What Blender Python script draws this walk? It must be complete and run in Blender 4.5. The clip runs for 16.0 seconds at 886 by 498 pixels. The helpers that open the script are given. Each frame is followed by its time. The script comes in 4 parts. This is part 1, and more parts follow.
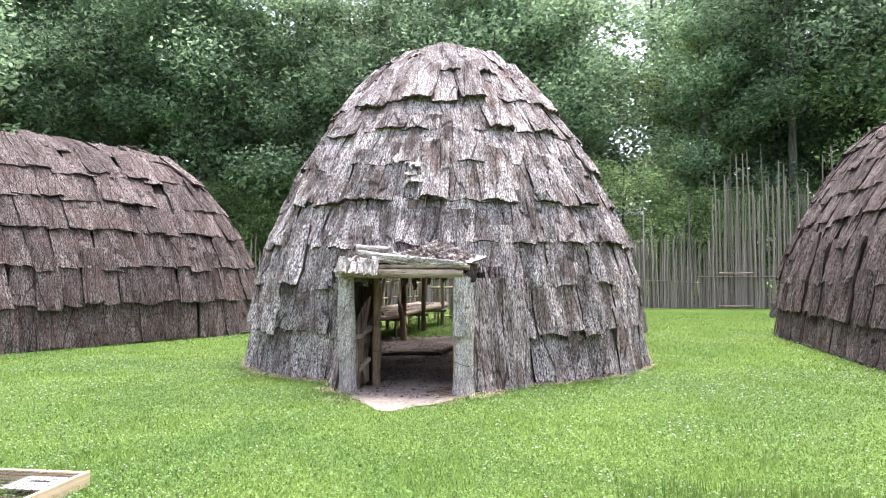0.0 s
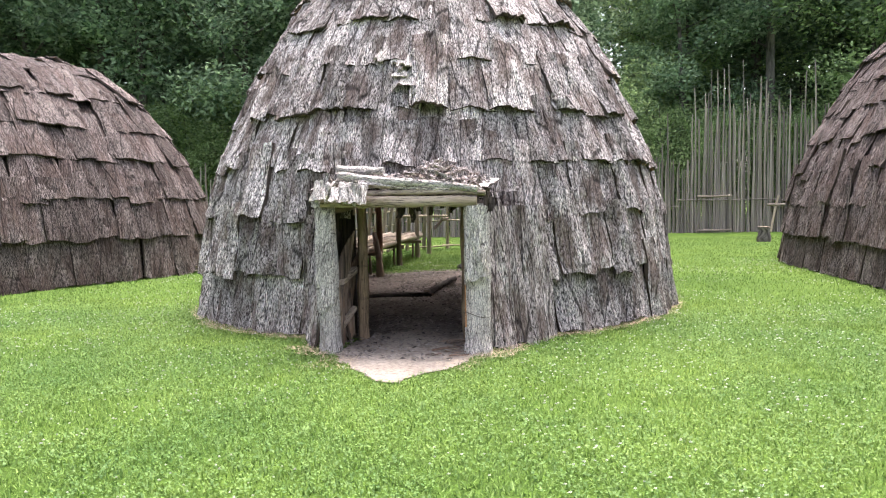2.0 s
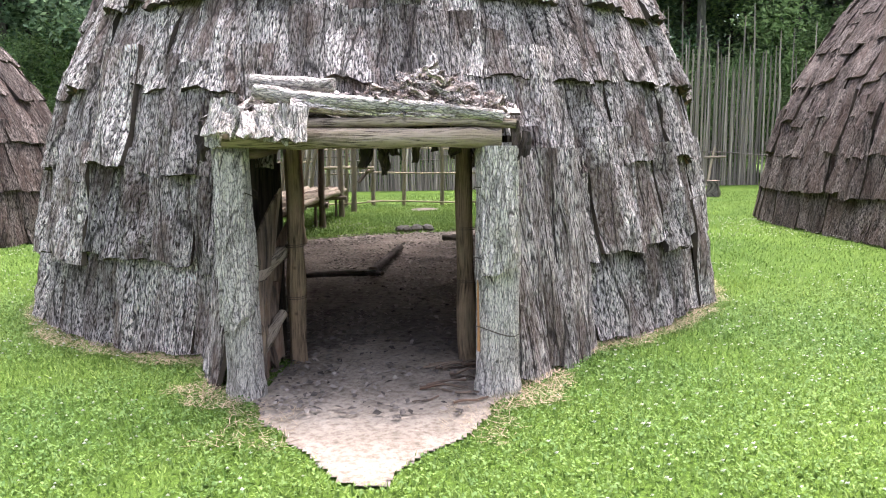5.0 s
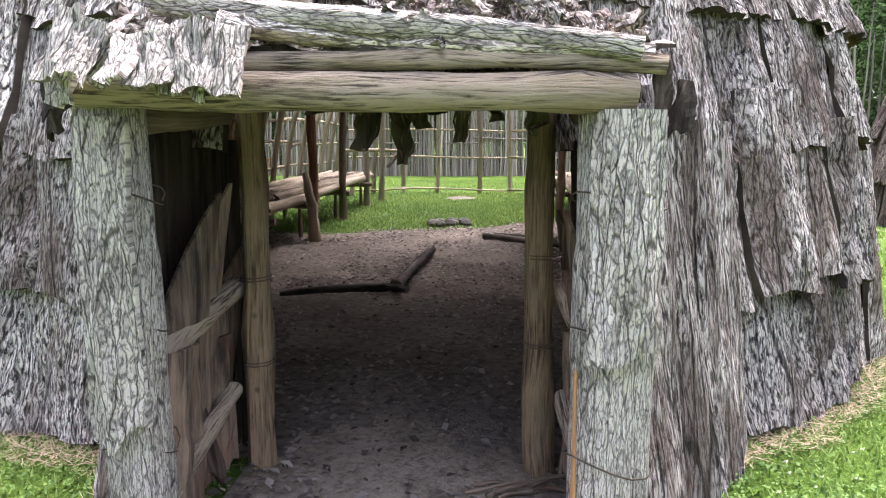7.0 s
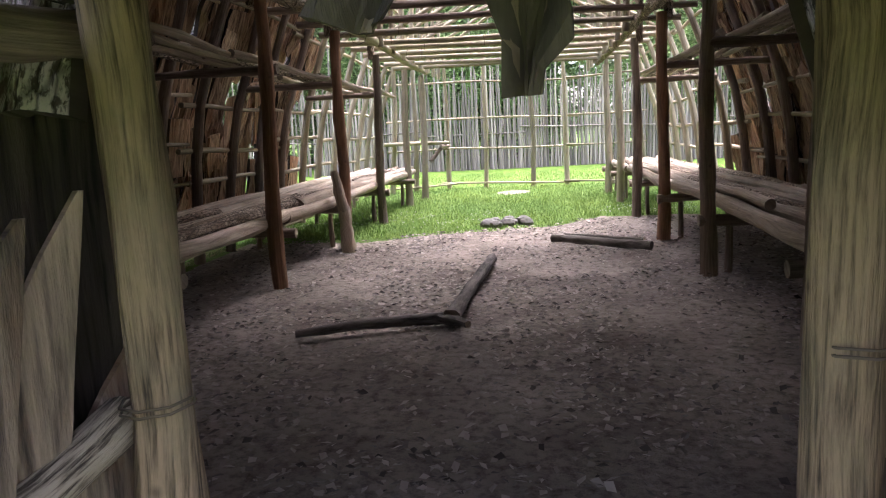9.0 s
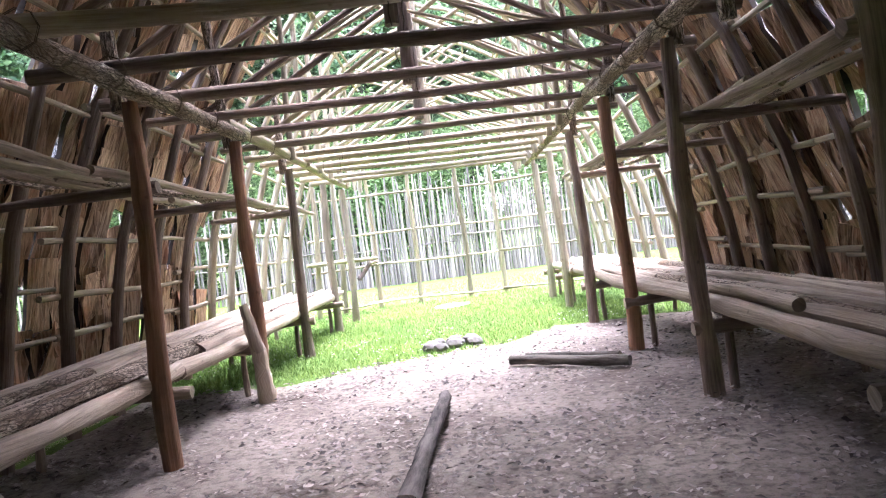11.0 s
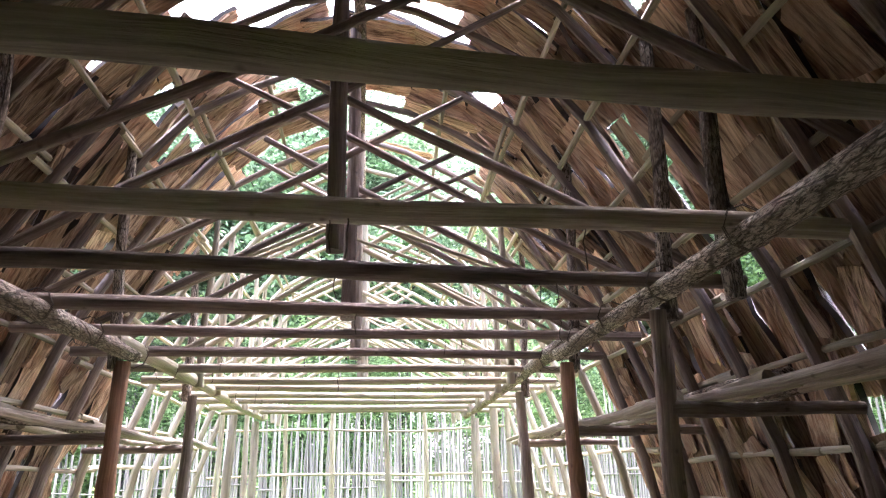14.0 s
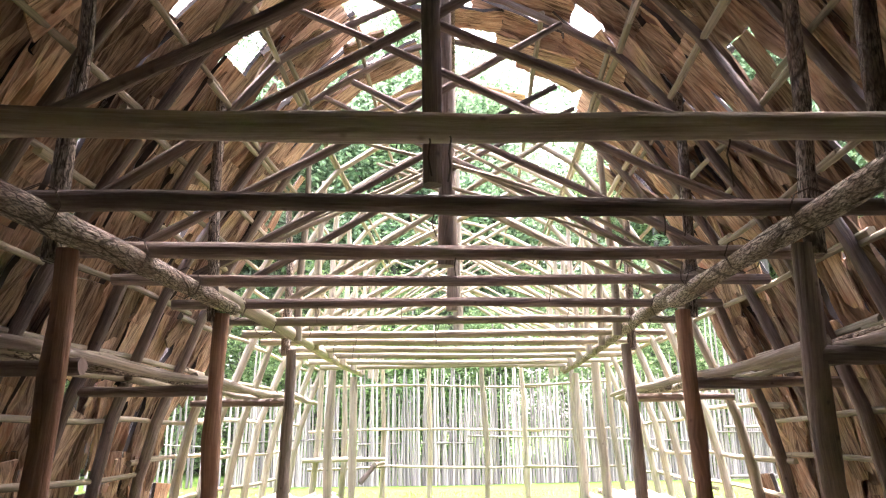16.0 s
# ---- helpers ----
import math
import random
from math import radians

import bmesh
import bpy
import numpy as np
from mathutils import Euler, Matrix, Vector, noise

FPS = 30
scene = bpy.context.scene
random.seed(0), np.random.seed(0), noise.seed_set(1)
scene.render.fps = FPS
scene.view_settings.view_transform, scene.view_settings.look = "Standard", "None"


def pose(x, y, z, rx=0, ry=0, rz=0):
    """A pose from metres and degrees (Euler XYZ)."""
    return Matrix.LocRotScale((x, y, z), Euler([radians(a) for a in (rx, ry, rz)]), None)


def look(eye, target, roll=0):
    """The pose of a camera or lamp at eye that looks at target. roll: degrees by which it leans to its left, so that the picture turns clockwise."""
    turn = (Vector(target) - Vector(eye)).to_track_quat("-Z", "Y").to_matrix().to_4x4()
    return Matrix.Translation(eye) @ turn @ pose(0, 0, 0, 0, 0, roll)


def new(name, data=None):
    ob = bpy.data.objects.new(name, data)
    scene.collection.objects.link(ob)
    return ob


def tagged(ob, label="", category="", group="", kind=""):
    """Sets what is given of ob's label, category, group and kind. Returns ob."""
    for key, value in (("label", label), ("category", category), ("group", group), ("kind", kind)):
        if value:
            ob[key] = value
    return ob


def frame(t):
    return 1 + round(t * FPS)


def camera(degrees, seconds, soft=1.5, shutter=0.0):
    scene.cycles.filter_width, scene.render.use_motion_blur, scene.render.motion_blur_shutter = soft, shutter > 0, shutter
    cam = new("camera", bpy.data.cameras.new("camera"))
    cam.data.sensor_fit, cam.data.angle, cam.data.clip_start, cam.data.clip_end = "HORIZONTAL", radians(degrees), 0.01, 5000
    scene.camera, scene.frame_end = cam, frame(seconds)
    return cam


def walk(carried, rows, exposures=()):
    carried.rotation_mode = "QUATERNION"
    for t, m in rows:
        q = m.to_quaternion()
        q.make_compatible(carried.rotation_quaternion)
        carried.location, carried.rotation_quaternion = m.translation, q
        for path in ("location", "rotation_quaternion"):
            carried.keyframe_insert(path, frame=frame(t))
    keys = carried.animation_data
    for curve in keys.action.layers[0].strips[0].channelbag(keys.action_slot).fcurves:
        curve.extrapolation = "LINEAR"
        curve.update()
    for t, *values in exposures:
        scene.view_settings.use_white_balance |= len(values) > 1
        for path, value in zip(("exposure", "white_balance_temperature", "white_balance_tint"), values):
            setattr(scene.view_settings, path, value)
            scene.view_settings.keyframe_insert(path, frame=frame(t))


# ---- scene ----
cam = camera(65.0, 16.0, soft=1.1)
PATH = [
    (0, (2.875, -9.196, 1.584), (2.451, -7.243, 1.665), -0.1),
    (0.5, (2.638, -8.811, 1.578), (2.252, -6.85, 1.659), -0.8),
    (1, (2.344, -8.245, 1.584), (1.962, -6.282, 1.565), -0.6),
    (1.5, (2.049, -7.769, 1.598), (1.705, -5.801, 1.512), -0.8),
    (2, (1.896, -7.273, 1.601), (1.594, -5.3, 1.472), -1.0),
    (2.5, (1.678, -6.776, 1.604), (1.416, -4.8, 1.436), -1.4),
    (3, (1.473, -6.322, 1.636), (1.266, -4.344, 1.428), -2.0),
    (3.5, (1.291, -5.811, 1.62), (1.15, -3.831, 1.374), -2.5),
    (3.7, (1.169, -5.6, 1.584), (1.062, -3.62, 1.323), -2.8),
    (5.8, (0.818, -3.424, 1.523), (0.786, -1.442, 1.252), 0.1),
    (6, (0.789, -3.203, 1.532), (0.735, -1.223, 1.256), 0.3),
    (6.5, (0.712, -2.686, 1.514), (0.611, -0.709, 1.225), 0.2),
    (7, (0.715, -2.168, 1.491), (0.583, -0.197, 1.179), 0.1),
    (7.5, (0.632, -1.656, 1.479), (0.461, 0.306, 1.134), -0.2),
    (8, (0.482, -1.254, 1.502), (0.269, 0.701, 1.136), -0.5),
    (8.2, (0.454, -1.05, 1.471), (0.214, 0.9, 1.098), -1.1),
    (10.3, (0.307, 0.463, 1.338), (0.158, 2.453, 1.215), -6.1),
    (10.5, (0.248, 0.614, 1.345), (0.141, 2.609, 1.254), -6.5),
    (11, (0.224, 0.921, 1.385), (0.185, 2.92, 1.361), -7.3),
    (11.5, (0.241, 1.236, 1.451), (0.258, 3.234, 1.527), -7.2),
    (12, (0.213, 1.495, 1.511), (0.301, 3.48, 1.737), -6.3),
    (12.5, (0.199, 1.708, 1.6), (0.355, 3.669, 1.959), -4.8),
    (13, (0.253, 1.897, 1.614), (0.456, 3.828, 2.096), -2.9),
    (13.5, (0.245, 1.973, 1.657), (0.457, 3.88, 2.222), -1.7),
    (14, (0.23, 2.01, 1.716), (0.411, 3.904, 2.331), -1.2),
    (14.5, (0.228, 2.041, 1.738), (0.388, 3.93, 2.373), -1.3),
    (15, (0.229, 2.116, 1.74), (0.362, 4.012, 2.364), -1.6),
    (15.5, (0.182, 2.288, 1.732), (0.242, 4.2, 2.318), -1.3),
    (16, (0.153, 2.402, 1.692), (0.081, 4.335, 2.201), -0.7),
]
walk(cam, [(t, look(eye, target, roll)) for t, eye, target, roll in PATH],
     [(0, 2.35, 6150, 20), (2.0, 2.25, 6350, 18), (3.7, 2.25, 6300, 17), (5.8, 2.4, 6250, 19), (7.5, 2.6, 6250, 20), (8.2, 2.65, 6250, 21), (10.3, 4.75, 5600, 26), (11.5, 4.6, 5600, 26), (13.5, 4.6, 5600, 26), (16, 4.65, 6200, 26)])

# ---- world and light ----
world = bpy.data.worlds.new("world")
scene.world = world
world.use_nodes = True
wn, wl = world.node_tree.nodes, world.node_tree.links
sky = wn.new("ShaderNodeTexSky")
sky.sky_type, sky.sun_disc = "NISHITA", False
sky.sun_elevation, sky.sun_rotation = radians(72), radians(16)
sky.air_density, sky.dust_density, sky.ozone_density = 1.0, 6.0, 1.0
haze = wn.new("ShaderNodeHueSaturation")
haze.inputs["Saturation"].default_value = 0.6
wl.new(sky.outputs[0], haze.inputs["Color"])
wl.new(haze.outputs[0], wn["Background"].inputs[0])
wn["Background"].inputs[1].default_value = 0.15

sun_data = bpy.data.lights.new("sun", "SUN")
sun_data.energy, sun_data.angle, sun_data.color = 1.1, radians(30), (1.0, 0.96, 0.9)
sun = new("sun", sun_data)
# a veiled sun, high and ahead of the walker
sun.matrix_world = look((0, 0, 0), (-0.08, -0.28, -0.95))


# ---- materials ----
def nodes_of(name):
    m = bpy.data.materials.new(name)
    m.use_nodes = True
    return m, m.node_tree.nodes, m.node_tree.links, m.node_tree.nodes["Principled BSDF"]


def ramp(n, stops):
    r = n.new("ShaderNodeValToRGB")
    while len(r.color_ramp.elements) < len(stops):
        r.color_ramp.elements.new(0.5)
    for e, (p, c) in zip(r.color_ramp.elements, stops):
        e.position, e.color = p, (*c, 1)
    return r


def noise_at(n, l, vec, scale, detail=5, stretch=(1, 1, 1), rough=0.6):
    mp = n.new("ShaderNodeMapping")
    mp.inputs["Scale"].default_value = stretch
    l.new(vec, mp.inputs["Vector"])
    t = n.new("ShaderNodeTexNoise")
    t.inputs["Scale"].default_value, t.inputs["Detail"].default_value = scale, detail
    t.inputs["Roughness"].default_value = rough
    l.new(mp.outputs[0], t.inputs["Vector"])
    return t.outputs["Fac"]


def mix(n, l, fac, a, b, kind="MIX"):
    x = n.new("ShaderNodeMix")
    x.data_type, x.blend_type = "RGBA", kind
    for sock, v in ((x.inputs["Factor"], fac), (x.inputs["A"], a), (x.inputs["B"], b)):
        if hasattr(v, "is_linked"):
            l.new(v, sock)
        else:
            sock.default_value = v if isinstance(v, float) else (*v, 1)
    return x.outputs["Result"]


def fibre(name, dark, light, patch, grain=(26, 2.2), relief=0.02, rough=0.9, spread=0.5, patch_at=(0.5, 0.66), furrow=(0.36, 0.6), blotch=0.15, knots=False):
    """Wood or bark: furrows along the grain, patches of another colour, a tint of its own for each piece."""
    m, n, l, b = nodes_of(name)
    uv = n.new("ShaderNodeTexCoord").outputs["UV"]
    info = n.new("ShaderNodeObjectInfo").outputs["Random"]
    off = n.new("ShaderNodeVectorMath")
    off.operation = "MULTIPLY_ADD"
    off.inputs[1].default_value = (1, 1, 1)
    comb = n.new("ShaderNodeCombineXYZ")
    mul = n.new("ShaderNodeMath")
    mul.operation = "MULTIPLY"
    mul.inputs[1].default_value = 37.0
    l.new(info, mul.inputs[0])
    for i in range(3):
        l.new(mul.outputs[0], comb.inputs[i])
    l.new(uv, off.inputs[0])
    l.new(comb.outputs[0], off.inputs[2])
    v = off.outputs[0]
    f = noise_at(n, l, v, 1.0, 7, (grain[0], grain[1], 1), 0.66)
    p = noise_at(n, l, v, 2.6, 5, (1.6, 0.8, 1), 0.7)
    fine = noise_at(n, l, v, 60, 3, (1, 0.5, 1))
    fr = ramp(n, [(furrow[0], dark), (furrow[1], light)])
    blot = noise_at(n, l, v, 1.0, 4, (2.2, 1.5, 1), 0.6)
    shift = n.new("ShaderNodeMath")
    shift.operation = "MULTIPLY_ADD"
    shift.inputs[1].default_value = blotch
    l.new(blot, shift.inputs[0])
    l.new(f, shift.inputs[2])
    level = n.new("ShaderNodeMath")
    level.operation = "SUBTRACT"
    level.inputs[1].default_value = blotch * 0.5
    l.new(shift.outputs[0], level.inputs[0])
    l.new(level.outputs[0], fr.inputs[0])
    pr = ramp(n, [(patch_at[0], (0, 0, 0)), (patch_at[1], (1, 1, 1))])
    l.new(p, pr.inputs[0])
    col = mix(n, l, pr.outputs[0], fr.outputs[0], mix(n, l, 0.65, fr.outputs[0], patch))
    if knots:
        kn = n.new("ShaderNodeTexVoronoi")
        kn.voronoi_dimensions = "2D"
        kn.inputs["Scale"].default_value = 2.6
        l.new(v, kn.inputs["Vector"])
        kr = ramp(n, [(0.012, (0.55,) * 3), (0.05, (0, 0, 0))])
        l.new(kn.outputs["Distance"], kr.inputs[0])
        col = mix(n, l, kr.outputs[0], col, tuple(c * 0.6 for c in dark))
    hs = n.new("ShaderNodeHueSaturation")
    vr = n.new("ShaderNodeMapRange")
    vr.inputs[3].default_value, vr.inputs[4].default_value = 1 - spread, 1 + spread
    l.new(info, vr.inputs[0])
    l.new(vr.outputs[0], hs.inputs["Value"])
    l.new(col, hs.inputs["Color"])
    l.new(hs.outputs[0], b.inputs["Base Color"])
    b.inputs["Roughness"].default_value = rough
    b.inputs["Specular IOR Level"].default_value = 0.25
    add = n.new("ShaderNodeMath")
    add.operation = "MULTIPLY_ADD"
    add.inputs[1].default_value = 0.25
    l.new(fine, add.inputs[0])
    l.new(f, add.inputs[2])
    bump = n.new("ShaderNodeBump")
    bump.inputs["Strength"].default_value, bump.inputs["Distance"].default_value = 1.0, relief
    l.new(add.outputs[0], bump.inputs["Height"])
    l.new(bump.outputs[0], b.inputs["Normal"])
    return m


def bark(name, dark, light, brown, cell=(52, 13), crack=(13, 1.5), relief=0.03, spread=0.3, brown_at=(0.47, 0.62), lichen=0.3, grit=(78, 17), loss=(0.9, 0.41, 0.545)):
    """Furrowed bark: long narrow plates between thin dark cracks, a few deeper cracks, brown where the crust has worn off."""
    m, n, l, b = nodes_of(name)
    uv = n.new("ShaderNodeTexCoord").outputs["UV"]
    info = n.new("ShaderNodeObjectInfo").outputs["Random"]

    def calc(kind, a, c, d=None):
        x = n.new("ShaderNodeMath")
        x.operation = kind
        for sock, v in zip(x.inputs, (a, c, d)):
            if hasattr(v, "is_linked"):
                l.new(v, sock)
            elif v is not None:
                sock.default_value = v
        return x.outputs[0]

    comb = n.new("ShaderNodeCombineXYZ")
    l.new(calc("MULTIPLY", info, 41.0), comb.inputs[0])
    l.new(calc("MULTIPLY", info, 23.0), comb.inputs[1])
    off = n.new("ShaderNodeVectorMath")
    l.new(uv, off.inputs[0])
    l.new(comb.outputs[0], off.inputs[1])
    wob = n.new("ShaderNodeTexNoise")
    wob.inputs["Scale"].default_value, wob.inputs["Detail"].default_value = 14, 3
    l.new(off.outputs[0], wob.inputs["Vector"])
    bent = n.new("ShaderNodeVectorMath")
    bent.operation = "MULTIPLY_ADD"
    bent.inputs[1].default_value = (0.022, 0.06, 0)
    l.new(wob.outputs["Color"], bent.inputs[0])
    l.new(off.outputs[0], bent.inputs[2])
    v = bent.outputs[0]

    def cells(size, feature):
        mp = n.new("ShaderNodeMapping")
        mp.inputs["Scale"].default_value = (size[0], size[1], 1)
        l.new(v, mp.inputs["Vector"])
        t = n.new("ShaderNodeTexVoronoi")
        t.voronoi_dimensions, t.feature = "2D", feature
        t.inputs["Scale"].default_value = 1.0
        l.new(mp.outputs[0], t.inputs["Vector"])
        return t

    def step(x, lo, hi):
        r = n.new("ShaderNodeMapRange")
        r.interpolation_type = "SMOOTHSTEP"
        r.inputs[1].default_value, r.inputs[2].default_value = lo, hi
        l.new(x, r.inputs[0])
        return r.outputs[0]

    plates = step(cells(cell, "DISTANCE_TO_EDGE").outputs["Distance"], 0.0, 0.15)
    deep = step(cells(crack, "DISTANCE_TO_EDGE").outputs["Distance"], 0.0, 0.045)
    tone = n.new("ShaderNodeSeparateColor")
    l.new(cells(cell, "F1").outputs["Color"], tone.inputs[0])
    crust = noise_at(n, l, v, 1.0, 6, (*grit, 1), 0.7)
    large = noise_at(n, l, off.outputs[0], 1.0, 5, (5.0, 2.4, 1), 0.65)
    height = calc("MULTIPLY", calc("MULTIPLY_ADD", plates, 0.5, 0.5), calc("MULTIPLY_ADD", deep, 0.8, 0.2))
    # how much pale crust is left: plates, their own tone, fine crumbs and large weathered areas
    pale = calc("MULTIPLY_ADD", tone.outputs[0], 0.3, calc("MULTIPLY_ADD", crust, 0.9, calc("MULTIPLY_ADD", large, 0.9, -0.68)))
    crumb = calc("MULTIPLY_ADD", step(crust, loss[1], loss[2]), loss[0], 1 - loss[0])
    level = calc("MULTIPLY", calc("MULTIPLY", height, crumb), step(pale, -0.2, 0.6))
    fr = ramp(n, [(0.0, dark), (0.35, tuple(d + 0.32 * (c - d) for d, c in zip(dark, light))), (0.95, light)])
    l.new(level, fr.inputs[0])
    worn = ramp(n, [(brown_at[0], (0, 0, 0)), (brown_at[1], (0.8, 0.8, 0.8))])
    l.new(noise_at(n, l, off.outputs[0], 1.0, 4, (3.4, 1.3, 1), 0.6), worn.inputs[0])
    col = mix(n, l, worn.outputs[0], fr.outputs[0], mix(n, l, calc("MULTIPLY", height, crust), dark, brown))
    if lichen:
        sr = ramp(n, [(0.62, (0, 0, 0)), (0.7, (lichen,) * 3)])
        l.new(noise_at(n, l, v, 17, 4, (1, 0.8, 1), 0.75), sr.inputs[0])
        col = mix(n, l, sr.outputs[0], col, (0.46, 0.46, 0.42))
    hs = n.new("ShaderNodeHueSaturation")
    vr = n.new("ShaderNodeMapRange")
    vr.inputs[3].default_value, vr.inputs[4].default_value = 1 - spread, 1 + spread
    l.new(info, vr.inputs[0])
    l.new(vr.outputs[0], hs.inputs["Value"])
    l.new(col, hs.inputs["Color"])
    l.new(hs.outputs[0], b.inputs["Base Color"])
    b.inputs["Roughness"].default_value = 0.95
    b.inputs["Specular IOR Level"].default_value = 0.2
    bump = n.new("ShaderNodeBump")
    bump.inputs["Strength"].default_value, bump.inputs["Distance"].default_value = 1.0, relief
    l.new(calc("MULTIPLY_ADD", crust, 1.2, height), bump.inputs["Height"])
    l.new(bump.outputs[0], b.inputs["Normal"])
    return m


def earth(name, stops, scale, relief, rough=1.0, spots=None):
    m, n, l, b = nodes_of(name)
    pos = n.new("ShaderNodeNewGeometry").outputs["Position"]
    big = noise_at(n, l, pos, scale[0], 5)
    small = noise_at(n, l, pos, scale[1], 6, rough=0.7)
    r1 = ramp(n, stops[0])
    r2 = ramp(n, stops[1])
    l.new(big, r1.inputs[0])
    l.new(small, r2.inputs[0])
    col = mix(n, l, 1.0, r1.outputs[0], r2.outputs[0], "MULTIPLY")
    l.new(col, b.inputs["Base Color"])
    b.inputs["Roughness"].default_value = rough
    b.inputs["Specular IOR Level"].default_value = 0.15
    bump = n.new("ShaderNodeBump")
    bump.inputs["Strength"].default_value, bump.inputs["Distance"].default_value = 0.9, relief
    l.new(small, bump.inputs["Height"])
    l.new(bump.outputs[0], b.inputs["Normal"])
    return m


def leafy(name, a, c, tint=0.35, trans=0.25, patches=0.0):
    """Leaves or blades, each island a little different; patches: how far the growth varies over the ground."""
    m, n, l, b = nodes_of(name)
    isl = n.new("ShaderNodeNewGeometry").outputs["Random Per Island"]
    r = ramp(n, [(0.0, a), (1.0, c)])
    l.new(isl, r.inputs[0])
    info = n.new("ShaderNodeObjectInfo").outputs["Random"]
    hs = n.new("ShaderNodeHueSaturation")
    vr = n.new("ShaderNodeMapRange")
    vr.inputs[3].default_value, vr.inputs[4].default_value = 1 - tint, 1 + tint
    l.new(info, vr.inputs[0])
    l.new(vr.outputs[0], hs.inputs["Value"])
    l.new(r.outputs[0], hs.inputs["Color"])
    if patches:
        pos = n.new("ShaderNodeNewGeometry").outputs["Position"]
        for scale, rough, low, high in ((0.45, 0.6, (1.0 - patches, 1.0 - 0.7 * patches, 1.0 - patches), (1.0 + patches, 1.0 + 0.55 * patches, 1.0)), (5.0, 0.75, (0.85, 0.87, 0.85), (1.12, 1.1, 1.06))):
            pr = ramp(n, [(0.36, low), (0.64, high)])
            l.new(noise_at(n, l, pos, scale, 4, rough=rough), pr.inputs[0])
            l.new(mix(n, l, 1.0, hs.inputs["Color"].links[0].from_socket, pr.outputs[0], "MULTIPLY"), hs.inputs["Color"])
    l.new(hs.outputs[0], b.inputs["Base Color"])
    b.inputs["Roughness"].default_value = 0.6
    b.inputs["Specular IOR Level"].default_value = 0.3
    t = n.new("ShaderNodeBsdfTranslucent")
    l.new(hs.outputs[0], t.inputs["Color"])
    ms = n.new("ShaderNodeMixShader")
    ms.inputs[0].default_value = trans
    l.new(b.outputs[0], ms.inputs[1])
    l.new(t.outputs[0], ms.inputs[2])
    l.new(ms.outputs[0], n["Material Output"].inputs["Surface"])
    return m


def plain(name, col, rough=0.6):
    m, n, l, b = nodes_of(name)
    obj = n.new("ShaderNodeTexCoord").outputs["Object"]
    f = noise_at(n, l, obj, 9, 5)
    r = ramp(n, [(0.3, tuple(c * 0.75 for c in col)), (0.7, col)])
    l.new(f, r.inputs[0])
    l.new(r.outputs[0], b.inputs["Base Color"])
    b.inputs["Roughness"].default_value = rough
    return m


BARK_OUT = bark("weathered_bark", (0.013, 0.010, 0.009), (0.95, 0.865, 0.815), (0.30, 0.205, 0.165), (50, 7.0), (7, 0.7), 0.032, 0.4, (0.43, 0.59), 0.3, (92, 21))
BARK_BROWN = bark("brown_bark", (0.013, 0.010, 0.009), (0.27, 0.228, 0.205), (0.15, 0.10, 0.082), (36, 5.0), (8, 0.8), 0.03, 0.32, (0.42, 0.6), 0.5)
BARK_IN = fibre("inner_bark", (0.11, 0.064, 0.04), (0.50, 0.35, 0.225), (0.34, 0.17, 0.095), (46, 2.6), 0.016, spread=0.45, blotch=0.45)
BARK_PALE = bark("pale_bark", (0.05, 0.04, 0.033), (0.90, 0.83, 0.76), (0.6, 0.5, 0.42), (62, 13), (24, 2.0), 0.022, 0.1, (0.58, 0.72), 0.2, (120, 40), (0.62, 0.36, 0.5))
WOOD_DARK = fibre("dark_pole_wood", (0.07, 0.052, 0.042), (0.30, 0.23, 0.18), (0.15, 0.105, 0.08), (62, 2.4), 0.014, spread=0.32, furrow=(0.22, 0.76), blotch=0.6, knots=True)
WOOD_RED = fibre("reddish_pole_wood", (0.11, 0.055, 0.032), (0.30, 0.17, 0.10), (0.13, 0.085, 0.06), (58, 2.0), 0.01, spread=0.25, furrow=(0.22, 0.76), blotch=0.6, knots=True)
WOOD_BARKED = bark("barked_pole_wood", (0.05, 0.038, 0.028), (0.46, 0.375, 0.29), (0.27, 0.185, 0.12), (30, 9), (6, 1.0), 0.014, 0.2, (0.46, 0.6), 0.15)
SCRAP = bark("crumbled_bark", (0.09, 0.072, 0.063), (0.88, 0.79, 0.74), (0.55, 0.41, 0.34), (50, 14), (14, 3), 0.012, 0.35, (0.45, 0.62), 0.0)
WOOD_GREY = fibre("silvered_wood", (0.15, 0.115, 0.085), (0.44, 0.37, 0.29), (0.30, 0.23, 0.16), (66, 1.9), 0.012, spread=0.22, furrow=(0.22, 0.76), blotch=0.6, knots=True)
WOOD_PALE = fibre("pale_pole_wood", (0.14, 0.115, 0.08), (0.38, 0.32, 0.225), (0.26, 0.24, 0.14), (60, 2.0), 0.01, spread=0.25, furrow=(0.22, 0.76), blotch=0.6, knots=True)
WOOD_CHAR = fibre("charred_wood", (0.02, 0.017, 0.015), (0.16, 0.14, 0.125), (0.06, 0.05, 0.045), (16, 2), 0.012, spread=0.2)
FENCE = fibre("grey_fence_pole", (0.10, 0.088, 0.076), (0.38, 0.325, 0.275), (0.22, 0.185, 0.145), (30, 0.8), 0.006, spread=0.45)
TRUNK = fibre("tree_bark", (0.03, 0.026, 0.022), (0.15, 0.135, 0.115), (0.09, 0.09, 0.07), (9, 2.0), 0.03, spread=0.3)
TWINE = plain("twine", (0.09, 0.065, 0.045), 0.9)
